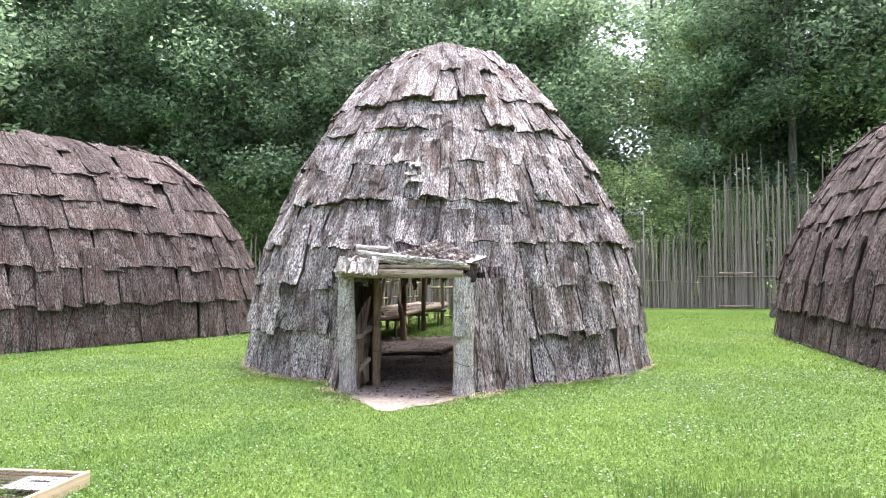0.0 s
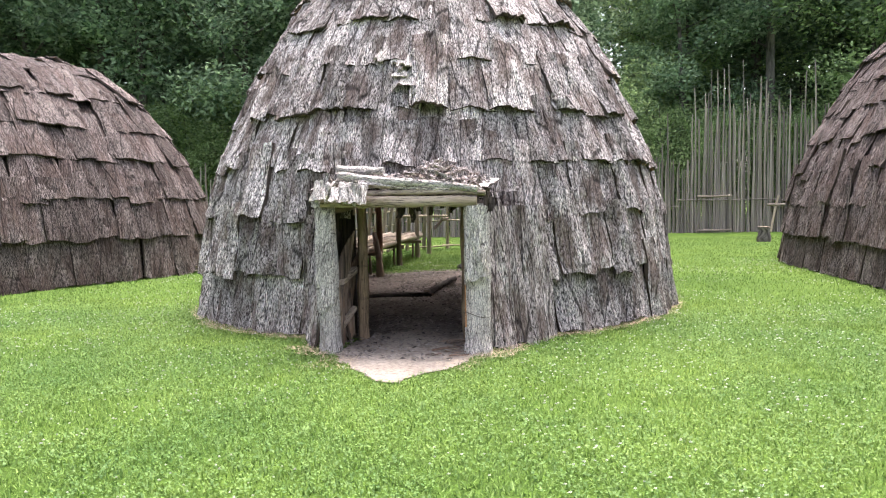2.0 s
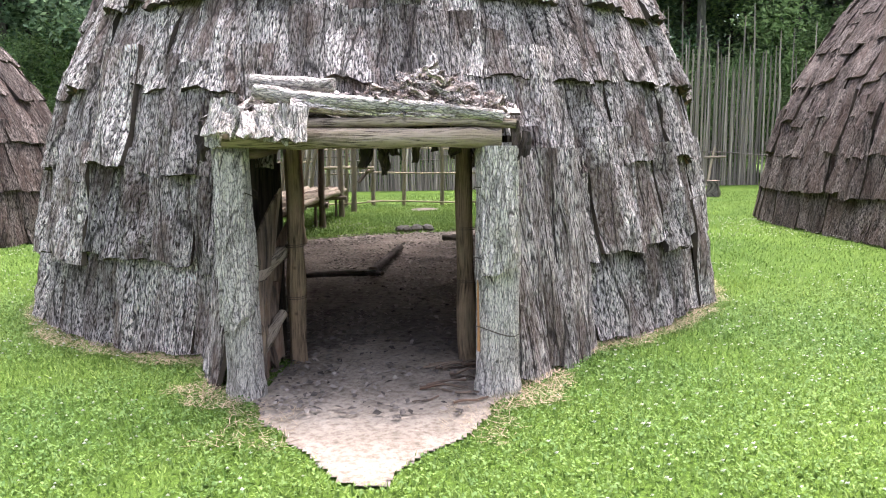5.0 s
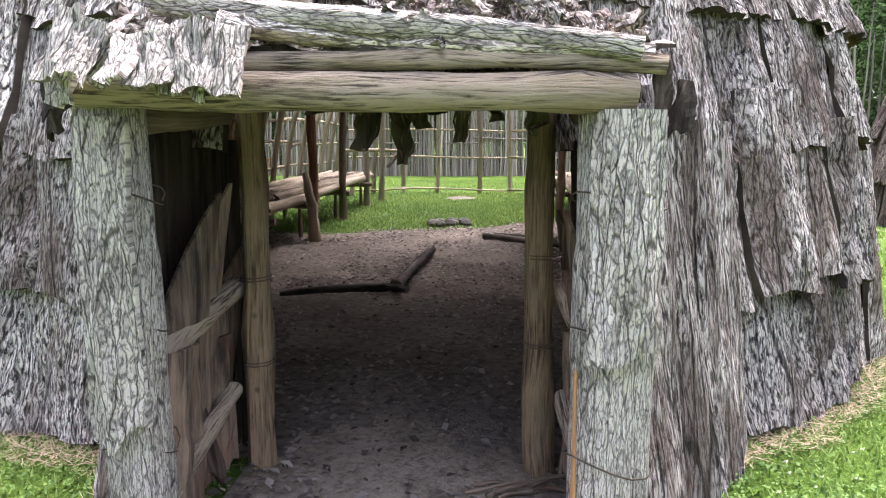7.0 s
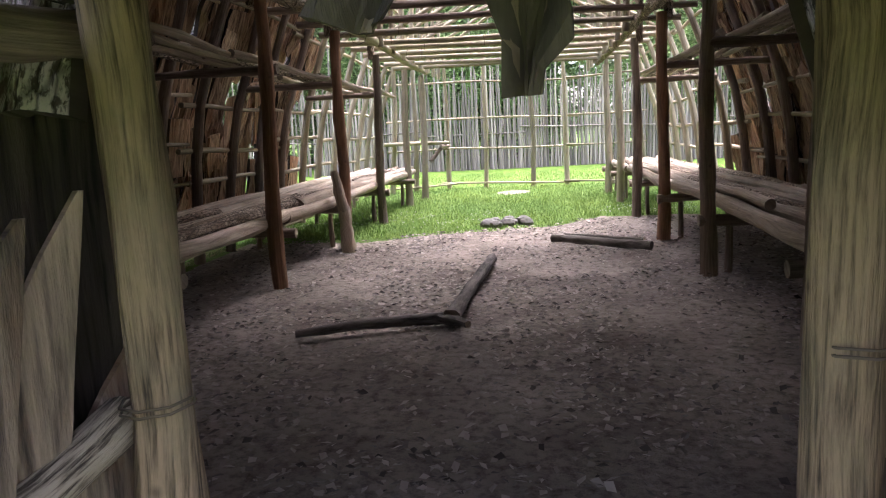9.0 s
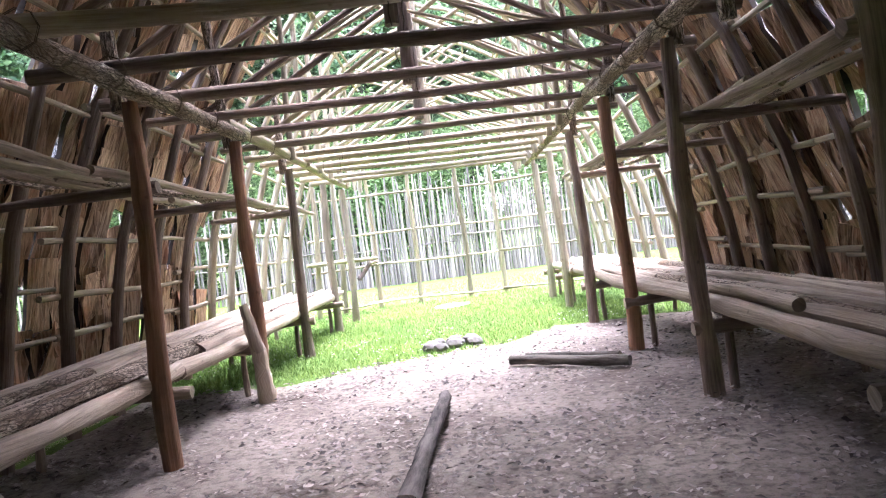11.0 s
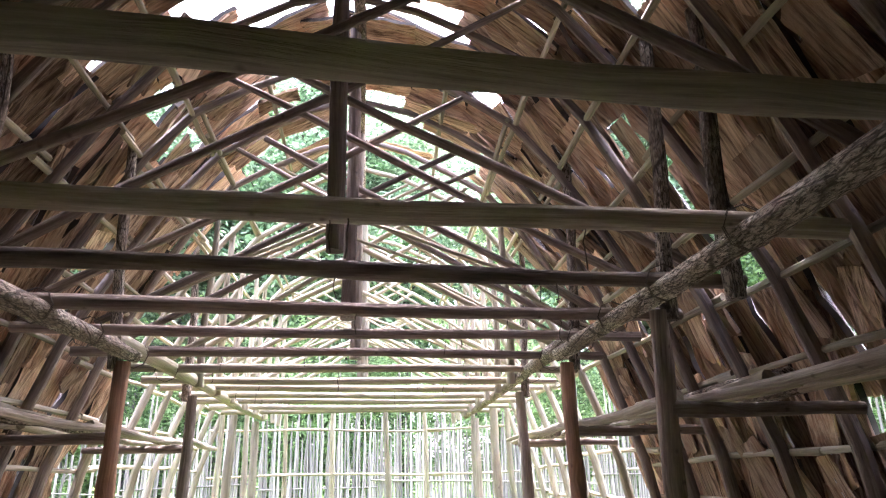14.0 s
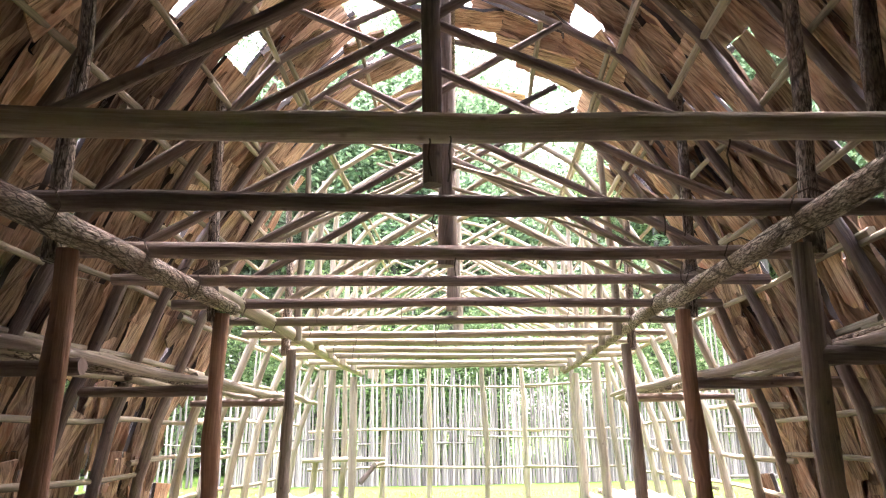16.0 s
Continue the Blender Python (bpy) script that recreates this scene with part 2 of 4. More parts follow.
GRASS_SOIL = earth("lawn", ([(0.35, (0.07, 0.13, 0.018)), (0.65, (0.12, 0.195, 0.03))], [(0.3, (0.35, 0.4, 0.35)), (0.62, (1, 1, 1))]), (0.5, 38), 0.03)
DIRT = earth("trodden_earth", ([(0.35, (0.14, 0.116, 0.098)), (0.65, (0.275, 0.238, 0.205))], [(0.3, (0.35, 0.33, 0.31)), (0.55, (1, 1, 1))]), (0.9, 16), 0.03)
BLADE = leafy("grass_blades", (0.07, 0.14, 0.026), (0.2, 0.3, 0.08), 0.1, 0.3, 0.22)
CLOVER_LEAF = leafy("clover_leaves", (0.085, 0.175, 0.04), (0.19, 0.31, 0.09), 0.1, 0.3, 0.22)
STRAW = leafy("dry_straw", (0.28, 0.21, 0.125), (0.52, 0.41, 0.28), 0.1, 0.1)
SLAB = fibre("old_bark_slab", (0.04, 0.03, 0.024), (0.23, 0.17, 0.125), (0.17, 0.09, 0.055), (26, 2.0), 0.015, spread=0.4, blotch=0.4)
CLOVER = leafy("clover_heads", (0.55, 0.58, 0.48), (0.75, 0.76, 0.68), 0.1, 0.2)
LITTER = leafy("dead_leaves", (0.03, 0.024, 0.02), (0.33, 0.285, 0.25), 0.1, 0.1)
LEAF_A = leafy("tree_leaves", (0.07, 0.135, 0.07), (0.36, 0.48, 0.28), 0.25, 0.55)
LEAF_B = leafy("bright_tree_leaves", (0.085, 0.155, 0.05), (0.36, 0.48, 0.21), 0.25, 0.55)
WOOD_CRACKED = fibre("cracked_log_wood", (0.06, 0.045, 0.034), (0.42, 0.34, 0.26), (0.3, 0.235, 0.16), (110, 7), 0.014, spread=0.15, furrow=(0.38, 0.53), blotch=0.4, knots=True)
WOOD_POST = fibre("brown_post_wood", (0.045, 0.032, 0.022), (0.27, 0.19, 0.12), (0.16, 0.13, 0.085), (100, 5), 0.01, spread=0.15, furrow=(0.34, 0.58), blotch=0.6, knots=True)
# near-black bark: dark tatters, plus shade painted into porch lining and sheet rims
DARK_SHADE = fibre("dark_and_shade_bark", (0.015, 0.012, 0.01), (0.075, 0.058, 0.045), (0.04, 0.028, 0.02), (24, 1.6), 0.012, spread=0.3, blotch=0.4)
SAND = earth("sandy_earth", ([(0.35, (0.22, 0.185, 0.148)), (0.65, (0.39, 0.335, 0.275))], [(0.3, (0.45, 0.42, 0.4)), (0.55, (1, 1, 1))]), (1.3, 22), 0.02)
STONE = plain("hearth_stone", (0.1, 0.093, 0.086), 0.9)
RAW_WOOD = fibre("raw_split_wood", (0.24, 0.115, 0.05), (0.50, 0.27, 0.12), (0.36, 0.19, 0.09), (60, 2), 0.004, spread=0.1)
PAPER = plain("printed_sheet", (0.75, 0.77, 0.8), 0.4)
CUT_WOOD = fibre("sawn_wood", (0.33, 0.24, 0.13), (0.56, 0.45, 0.29), (0.45, 0.35, 0.2), (30, 1), 0.003, spread=0.1)


# ---- mesh helpers ----
rnd = random.Random(11)


def data_of(name, verts, faces, uvs, mats, index=None, smooth=True):
    """uvs: one per vertex."""
    me = bpy.data.meshes.new(name)
    me.from_pydata([tuple(v) for v in verts], [], faces)
    for m in mats:
        me.materials.append(m)
    if uvs is not None:
        lay = me.uv_layers.new(name="UVMap")
        vi = np.empty(len(me.loops), dtype=np.int32)
        me.loops.foreach_get("vertex_index", vi)
        lay.data.foreach_set("uv", np.asarray(uvs, dtype=np.float32)[vi].ravel())
    if index is not None:
        me.polygons.foreach_set("material_index", index)
    if smooth:
        me.polygons.foreach_set("use_smooth", [True] * len(me.polygons))
    me.update()
    return me


def part(name, me, parent=None, label="", m=None):
    ob = new(name, me)
    ob.parent = parent
    if m is not None:
        ob.matrix_basis = m
    if label:
        ob["label"] = label
    return ob


def thing(name, label, category, group="", kind="", at=(0, 0, 0)):
    ob = new(name)
    ob.location = at
    ob.empty_display_size = 0.2
    return tagged(ob, label, category, group, kind)


def tube_data(name, pts, radii, mat, sides=8, rough=0.075, cap_mat=None):
    pts = [Vector(p) for p in pts]
    verts, faces, uvs, idx = [], [], [], []
    length, ref = 0.0, None
    twist = rnd.uniform(0, 6)
    for i, p in enumerate(pts):
        d = (pts[min(i + 1, len(pts) - 1)] - pts[max(i - 1, 0)]).normalized()
        if ref is None:
            ref = d.orthogonal().normalized()
        ref = (ref - d * ref.dot(d)).normalized()
        side = d.cross(ref)
        if i:
            length += (p - pts[i - 1]).length
        r = radii[i] if hasattr(radii, "__len__") else radii
        for k in range(sides + 1):
            a = twist + 2 * math.pi * k / sides
            kk = k % sides
            rr = r * (1 + rough * (math.sin(kk * 2.3 + i * 1.7 + twist) + 0.6 * math.sin(kk * 4.1 + i * 2.9)))
            verts.append(p + (ref * math.cos(a) + side * math.sin(a)) * rr)
            uvs.append((2 * math.pi * r * k / sides, length))
    w = sides + 1
    for i in range(len(pts) - 1):
        for k in range(sides):
            a = i * w + k
            faces.append((a, a + 1, a + w + 1, a + w))
            idx.append(0)
    for i in (0, len(pts) - 1):
        ring = [i * w + k for k in range(sides)]
        base = len(verts)
        verts += [verts[q].copy() for q in ring]
        uvs += [((verts[q] - pts[i]).dot(ref), (verts[q] - pts[i]).dot(side)) for q in ring]
        f = list(range(base, base + sides))
        faces.append(f[::-1] if i == 0 else f)
        idx.append(1 if cap_mat else 0)
    return data_of(name, verts, faces, uvs, [mat] + ([cap_mat] if cap_mat else []), idx)


def pole(name, a, b, r0, r1, mat, parent, label="", bend=0.02, sides=8, seg=6, cap=None, crook=None):
    """A tapered pole from a to b that is not quite straight."""
    a, b = Vector(a), Vector(b)
    m = Matrix.Translation(a) @ (b - a).to_track_quat("Z", "X").to_matrix().to_4x4()
    ln = (b - a).length
    px, py = rnd.uniform(0, 6), rnd.uniform(0, 6)
    pts, rad = [], []
    for i in range(seg + 1):
        t = i / seg
        s = math.sin(math.pi * t)
        w = bend * ln * 0.5
        q = Vector((w * s * math.sin(px + t * 3), w * s * math.sin(py + t * 4), t * ln))
        if crook:
            q += m.to_3x3().inverted() @ (Vector(crook) * s)
        pts.append(q)
        rad.append((r0 + (r1 - r0) * t) * rnd.uniform(0.88, 1.1))
    return part(name, tube_data(name, pts, rad, mat, sides, cap_mat=cap), parent, label, m)


def ring_tie(parent, at, direction, r, turns=2, label=""):
    """A lashing of twine round a pole."""
    d = Vector(direction).normalized()
    x = d.orthogonal().normalized()
    y = d.cross(x)
    pts = []
    for i in range(turns * 8 + 1):
        a = 2 * math.pi * i / 8
        pts.append((x * math.cos(a) + y * math.sin(a)) * r + d * 0.014 * i / 8)
    return part("lashing", tube_data("lashing", pts, 0.003, TWINE, 4, 0), parent, label, parent.matrix_basis.inverted() @ Matrix.Translation(at))


def slab_data(name, seed, w, h, outer, inner, nx=5, ny=5, curl=0.03, thick=0.022, ragged=0.06, taper=0.0, flare=False, ridge=0.0):
    """A sheet of bark: uneven edges, a little curl, outer and inner face."""
    q = random.Random(seed)
    verts, uvs, faces, idx = [], [], [], []
    b0, b1, b2 = q.uniform(0, 6), q.uniform(0, 6), q.uniform(0.5, 1.0)
    bottom = [ragged * h * (b2 * math.sin(b0 + 3.2 * i / nx) * 0.8 + 0.35 * math.sin(b1 + 9 * i / nx) + q.uniform(-0.25, 0.25) * (0.55 if ridge else 1)) for i in range(nx + 1)]
    left = [q.uniform(-ragged, ragged) * w * 0.6 for _ in range(ny + 1)]
    right = [q.uniform(-ragged, ragged) * w * 0.6 for _ in range(ny + 1)]
    c0, c1 = q.uniform(0.2, 1.0) * curl, q.uniform(-0.5, 0.9) * curl * (0.5 if flare else 1)
    waves = q.uniform(0, 6)
    for s in (1, 0):
        for j in range(ny + 1):
            for i in range(nx + 1):
                x, y = i / nx - 0.5, j / ny
                px = x * w * (1 - taper * y * y) + (left[j] * (0.5 - x) + right[j] * (0.5 + x))
                py = y * h + bottom[i] * (1 - y)
                pz = c0 * (1 - 4 * x * x) + c1 * (1 - y) ** 2 + (0.012 * (1 - y) ** 4 if flare else 0) + 0.012 * math.sin(waves + 7 * x + 5 * y) + (q.uniform(-1, 1) * 0.008)
                if ridge:
                    pz += ridge * noise.noise((px * 26 + seed * 5.1, py * 3.2, seed)) - ridge * 1.6 * max(0, 0.12 - abs(noise.noise((px * 9, py * 0.9, seed + 40)))) / 0.12
                verts.append((px, py, pz + (thick if s else 0)))
                uvs.append((px + seed * 1.37, py + seed * 0.77))
    n = (nx + 1) * (ny + 1)
    for s in (0, 1):
        for j in range(ny):
            for i in range(nx):
                a = s * n + j * (nx + 1) + i
                f = (a, a + 1, a + nx + 2, a + nx + 1)
                faces.append(f if s == 0 else f[::-1])
                idx.append(s)
    rim = [i for i in range(nx + 1)] + [j * (nx + 1) + nx for j in range(1, ny + 1)] + [ny * (nx + 1) + i for i in range(nx - 1, -1, -1)] + [j * (nx + 1) for j in range(ny - 1, 0, -1)]
    for k in range(len(rim)):
        a, b = rim[k], rim[(k + 1) % len(rim)]
        faces.append((a, a + n, b + n, b))
        idx.append(2)
    # flared sheets get near-black rims, the shadow of their seams as colour
    return data_of(name, verts, faces, uvs, [outer, inner, DARK_SHADE if flare else inner], idx, smooth=False)


def scatter_data(name, items, mat, smooth=False):
    """Joined small faces: items is a list of vertex lists."""
    verts, faces = [], []
    for it in items:
        b = len(verts)
        verts += it
        faces.append(tuple(range(b, b + len(it))))
    return data_of(name, verts, faces, None, [mat], None, smooth)


# ---- ground ----
def sheet(name, x0, x1, y0, y1, step, mat, z=0.0, keep=None):
    nx, ny = int((x1 - x0) / step) + 1, int((y1 - y0) / step) + 1
    vid, verts, faces = {}, [], []
    for j in range(ny):
        for i in range(nx):
            x, y = x0 + i * step, y0 + j * step
            if keep is None or keep(x, y):
                vid[i, j] = len(verts)
                verts.append((x, y, z + 0.005 * noise.noise((x * 1.3, y * 1.3, 3)) if keep else z))
    for j in range(ny - 1):
        for i in range(nx - 1):
            k = [(i, j), (i + 1, j), (i + 1, j + 1), (i, j + 1)]
            if all(q in vid for q in k):
                faces.append(tuple(vid[q] for q in k))
    return data_of(name, verts, faces, None, [mat])


ground = part("ground", sheet("ground", -400, 400, -400, 400, 20, GRASS_SOIL, -0.02))
tagged(ground, "mown green lawn with clover under the houses", "lawn", kind="structure")


def on_earth(x, y):
    """The bare earth: inside the house, and a tongue of it before the door."""
    w = 0.14 * noise.noise((x * 1.1, y * 1.1, 8)) + 0.07 * noise.noise((x * 4, y * 4, 2))
    inside = abs(x) < 3.55 + w and y < 9.7 + 2.5 * w + min(1, max(0, x - 0.5)) - 0.9 * min(1, max(0, -0.5 - x)) and (y > 4.4 or math.hypot(x, y - 4.4) < 3.6 + w)
    tongue = -1.18 + w < y < 2.0 and abs(x - 0.38 + (y * 0.04)) < 0.16 + 0.62 * min(1, max(0, (y + 1.18) / 1.15)) ** 0.9 + w
    worn = math.hypot((x + 0.05) / 0.45, (y - 15.7) / 0.8) < 0.8 + 2.2 * w
    return inside or tongue or worn


def on_sand(x, y):
    w = 0.2 * noise.noise((x * 2.1, y * 2.1, 5)) + 0.1 * noise.noise((x * 7, y * 7, 1))
    return on_earth(x, y) and y < 1.25 + 2.4 * w and abs(x - 0.34) < (0.9 if y < 0.45 else 0.62) + w


floor = part("floor", sheet("floor", -4, 4, -1.5, 17.0, 0.05, DIRT, -0.012, on_earth))
tagged(floor, "trodden grey-brown earth floor strewn with leaf litter", "earth floor", kind="structure")
threshold = part("threshold", sheet("threshold", -1, 2, -1.5, 2.4, 0.03, SAND, -0.006, on_sand))
tagged(threshold, "pale sandy earth worn bare before the door", "bare earth", kind="structure")


# ---- bark houses ----
PROFILE = [(3.68, 0.0), (3.60, 1.0), (3.42, 1.9), (3.02, 3.0), (2.55, 3.9), (1.98, 4.8), (1.42, 5.38), (0.85, 5.72), (0.0, 5.95)]
LENGTHS = [0.0]
for q0, q1 in zip(PROFILE, PROFILE[1:]):
    LENGTHS.append(LENGTHS[-1] + math.dist(q0, q1))


def profile(v):
    """Half width and height at v metres up along the wall and over the roof."""
    v = min(max(v, 0), LENGTHS[-1] - 1e-4)
    for i in range(len(LENGTHS) - 1):
        if v <= LENGTHS[i + 1]:
            t = (v - LENGTHS[i]) / (LENGTHS[i + 1] - LENGTHS[i])
            return (PROFILE[i][0] * (1 - t) + PROFILE[i + 1][0] * t, PROFILE[i][1] * (1 - t) + PROFILE[i + 1][1] * t)


def skin(kind, s, v, yc, scale=1.0, out=0.0):
    """A point on a house: kind 'l', 'r' (s = y along the wall) or 'a' (s = angle round the end, 0 straight ahead of it)."""
    w, z = profile(v)
    w = w * scale + out
    if kind == "a":
        return Vector((w * math.sin(s), yc - w * 0.97 * math.cos(s), z))
    return Vector((w if kind == "r" else -w, s, z))


def skin_pose(kind, s, v, yc, scale, out, lift, turn):
    p = skin(kind, s, v, yc, scale)
    e = 0.02
    du = skin(kind, s + e, v, yc, scale) - skin(kind, s - e, v, yc, scale)
    if kind == "l":
        du = -du
    up = (skin(kind, s, v + 0.35, yc, scale) - p).normalized()
    du = (du - up * du.dot(up)).normalized()
    n = du.cross(up)
    base = Matrix((du, up, n)).transposed().to_4x4()
    return Matrix.Translation(p + n * out) @ base @ Matrix.Rotation(lift, 4, "X") @ Matrix.Rotation(turn, 4, "Z")


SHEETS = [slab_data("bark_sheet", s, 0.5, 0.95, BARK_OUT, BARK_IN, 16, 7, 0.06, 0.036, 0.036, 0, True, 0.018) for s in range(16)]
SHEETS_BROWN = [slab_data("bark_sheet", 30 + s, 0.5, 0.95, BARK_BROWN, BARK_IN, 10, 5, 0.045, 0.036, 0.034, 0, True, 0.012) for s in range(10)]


def cover(parent, sheets, yc, spans, course=0.7, width=0.6, skip=None, gap=0.0, seed=1, scale=1.0, shift=0.0, side=None, foot=0.0):
    """Courses of bark sheets, the lowest first, each lapping over the one below."""
    q = random.Random(seed)
    v, row = 0.0, 0
    while v < LENGTHS[-1] - 0.15:
        w = profile(v)[0] * scale
        for kind, s0, s1 in spans:
            unit = max(w, 0.3) if kind == "a" else 1.0
            n = max(3, round(abs(s1 - s0) * unit / (width if kind == "a" else side or width)))
            for i in range(n):
                s = s0 + (s1 - s0) * (i + 0.5 + q.uniform(-0.12, 0.12)) / n
                if (kind != "a" and q.random() < gap) or (skip and skip(kind, s, v)):
                    continue
                fx = abs(s1 - s0) * unit / n / 0.5 * (q.uniform(1.0, 1.3) if kind == "a" or not side else q.uniform(0.84, 1.16))
                fy = q.uniform(0.92, 1.2) * course / 0.7
                if v > LENGTHS[-1] - 1.0:
                    fy *= 0.7
                m = skin_pose(kind, s, v + (q.uniform(-0.05, 0.05) - (0.1 if q.random() < 0.12 else 0) if row else 0 if kind == "a" else q.uniform(0.1, 1.0) * foot) + shift, yc, scale, (0.03 if v < 0.1 else 0.046) + q.uniform(0, 0.025) + (0.02 if i % 2 else 0) + (0.035 if q.random() < 0.1 else 0), -0.064 + q.uniform(-0.015, 0.015), q.uniform(-0.05, 0.05) * (1 if kind == "a" else 2.2))
                part("bark_sheet" if v < 4.2 else "roof_bark", q.choice(sheets), parent, "", m @ Matrix.Diagonal((fx, fy, 1.0 + q.uniform(-0.3, 0.6), 1)))
        v += course * q.uniform(0.94, 1.06)
        row += 1


YC = 4.4
HOLES = [Vector(h) for h in ((-1.15, 7.1, 5.55), (-0.8, 7.5, 5.7), (-1.0, 8.4, 5.65), (0.1, 8.6, 5.9), (0.65, 7.5, 5.8), (1.45, 8.5, 5.35), (1.95, 5.8, 4.8), (2.9, 6.9, 3.25), (3.1, 7.6, 2.9), (-2.9, 6.4, 3.2))]
house = thing("longhouse", "bark-covered pole longhouse whose far half is a bare frame", "longhouse")


def no_bark(kind, s, v):
    z = profile(v)[1]
    if kind == "a" and z < 1.5 and -0.2 < s < 0.3:
        return True
    mid = skin(kind, s, v + 0.4, YC)
    if min((mid - h).length for h in HOLES) < 0.34:
        return True
    if kind != "a" and z > 4.0 and s > 5.2 and noise.noise((s * 1.9, v * 1.9, 4.2)) > 0.42:
        return True
    edge = {"l": 11.1, "r": 11.0}.get(kind, 99) - max(0, z - 2.2) * 0.42
    return s > edge + 0.5 * noise.noise((s, v, 1.7))


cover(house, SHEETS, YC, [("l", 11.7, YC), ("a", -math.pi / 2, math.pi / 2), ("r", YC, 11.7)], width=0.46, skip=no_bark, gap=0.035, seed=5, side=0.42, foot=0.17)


# sheets that hang just above the porch
for i in range(5):
    m = skin_pose("a", -0.17 + 0.11 * i, 1.66 + 0.04 * (i % 2), YC, 1.0, 0.06 + 0.02 * (i % 2), -0.05, 0.03 * (i - 2))
    part("bark_sheet", SHEETS[(3 * i + 1) % 16], house, "", m @ Matrix.Diagonal((0.95, 1.05, 1, 1)))

FLAPS = [slab_data("torn_bark", 300 + s, 0.16, 0.42, BARK_PALE, SCRAP, 6, 6, 0.05, 0.014, 0.16, 0.2) for s in range(6)]
fq = random.Random(9)
for i in range(14):
    m = skin_pose("a", fq.uniform(-0.1, 0.16), fq.gauss(3.3, 0.22), YC, 1.0, 0.1 + fq.uniform(0, 0.05), -0.1 + fq.uniform(-0.15, 0.05), fq.uniform(-0.2, 0.2))
    part("torn_bark", FLAPS[i % 6], house, "pale torn flap of bark" if i < 6 else "", m @ Matrix.Diagonal((fq.uniform(0.5, 1.3), fq.uniform(0.4, 1.2), 1, 1)))

# loose inner strips, seen from inside, behind the laths
STRIPS = [slab_data("inner_strip", 150 + s, 0.24, 0.8, BARK_OUT, BARK_IN, 4, 6, 0.05, 0.014, 0.10) for s in range(8)]
sq = random.Random(31)
for i in range(290):
    kind = sq.choice("lrra")
    s = sq.uniform(YC, 10.6) if kind != "a" else sq.uniform(-1.5, 1.5)
    v = sq.uniform(0.1, 6.6)
    if kind == "a" and (v < 2.2 and abs(s) < 0.5) or (v > 4.6 and sq.random() < 0.5):
        continue
    m = skin_pose(kind, s, v, YC, 1.0, -0.06 + sq.uniform(-0.015, 0.015), sq.uniform(-0.08, 0.08), sq.uniform(-0.35, 0.35))
    part("inner_strip", STRIPS[i % 8], house, "loose strip of tan inner bark" if i < 8 else "", m @ Matrix.Diagonal((sq.uniform(0.6, 1.5), sq.uniform(0.5, 1.15), sq.uniform(0.5, 1.6), 1)))

# the frame: bent wall poles, laths, posts, purlins, crossbeams, scissor braces, king posts
ARCHES = [4.5, 5.4, 6.35, 7.25, 8.2, 9.1, 10.05, 11.0, 11.95, 12.9, 13.85, 14.8, 15.75, 16.6]
for y in ARCHES:
    bare = y > 10.4
    for sx in (-1, 1):
        pts, rad = [], []
        for i in range(13):
            v = LENGTHS[-1] * i / 12 * 0.985
            w, z = profile(v)
            pts.append(Vector((sx * (w - 0.16), y + 0.05 * math.sin(i * 0.8 + y * 3 + sx), z + 0.0 - (0.12 if i > 9 else 0))))
            rad.append(0.066 - 0.0028 * i)
        part("arch_pole", tube_data("arch_pole", pts, rad, WOOD_PALE if bare else WOOD_DARK, 7), house, "silvered bare arch pole" if bare else "")
for k, z in enumerate((0.42, 0.92, 1.36, 1.85, 2.4, 2.95, 3.5, 4.05, 4.6, 5.1)):
    w = [q for q in (profile(LENGTHS[-1] * i / 200) for i in range(200)) if q[1] >= z][0][0]
    for sx in (-1, 1):
        y = 4.3
        while y < 16.6:
            ln = rnd.uniform(2.2, 3.6)
            z0 = z + rnd.uniform(-0.06, 0.06)
            lw = w - 0.1
            pole("lath", (sx * lw, y, z0), (sx * lw, min(y + ln, 16.9), z0 + rnd.uniform(-0.06, 0.06)), 0.033, 0.025, WOOD_PALE, house, bend=0.02, sides=6, seg=4)
            y += ln - 0.25
# laths bent round the covered end
for z in (1.85, 2.5, 3.2, 3.9, 4.6, 5.2):
    w = [q for q in (profile(LENGTHS[-1] * i / 200) for i in range(200)) if q[1] >= z][0][0] - 0.08
    pts = [Vector((w * math.sin(a), YC - w * 0.97 * math.cos(a), z + 0.03 * math.sin(a * 5 + z))) for a in [(-1 + i / 10) * math.pi / 2 for i in range(21)]]
    part("bent_lath", tube_data("bent_lath", pts, 0.022, WOOD_GREY, 6), house)
for a in (-1.35, -1.0, -0.66, 0.62, 0.98, 1.33):
    pts = []
    for i in range(13):
        w, z = profile(LENGTHS[-1] * i / 12 * 0.97)
        pts.append(Vector(((w - 0.14) * math.sin(a), YC - (w - 0.14) * 0.97 * math.cos(a), z)))
    part("arch_pole", tube_data("arch_pole", pts, [0.06 - 0.0025 * i for i in range(13)], WOOD_DARK, 7), house)

POSTS_L = [(-2.05, 3.75), (-2.02, 5.92), (-1.93, 8.05), (-2.02, 10.7), (-2.06, 13.45), (-1.96, 14.9)]
POSTS_R = [(2.06, 3.85), (2.0, 6.14), (1.98, 8.27), (2.0, 10.62), (2.02, 12.83), (2.02, 14.82)]
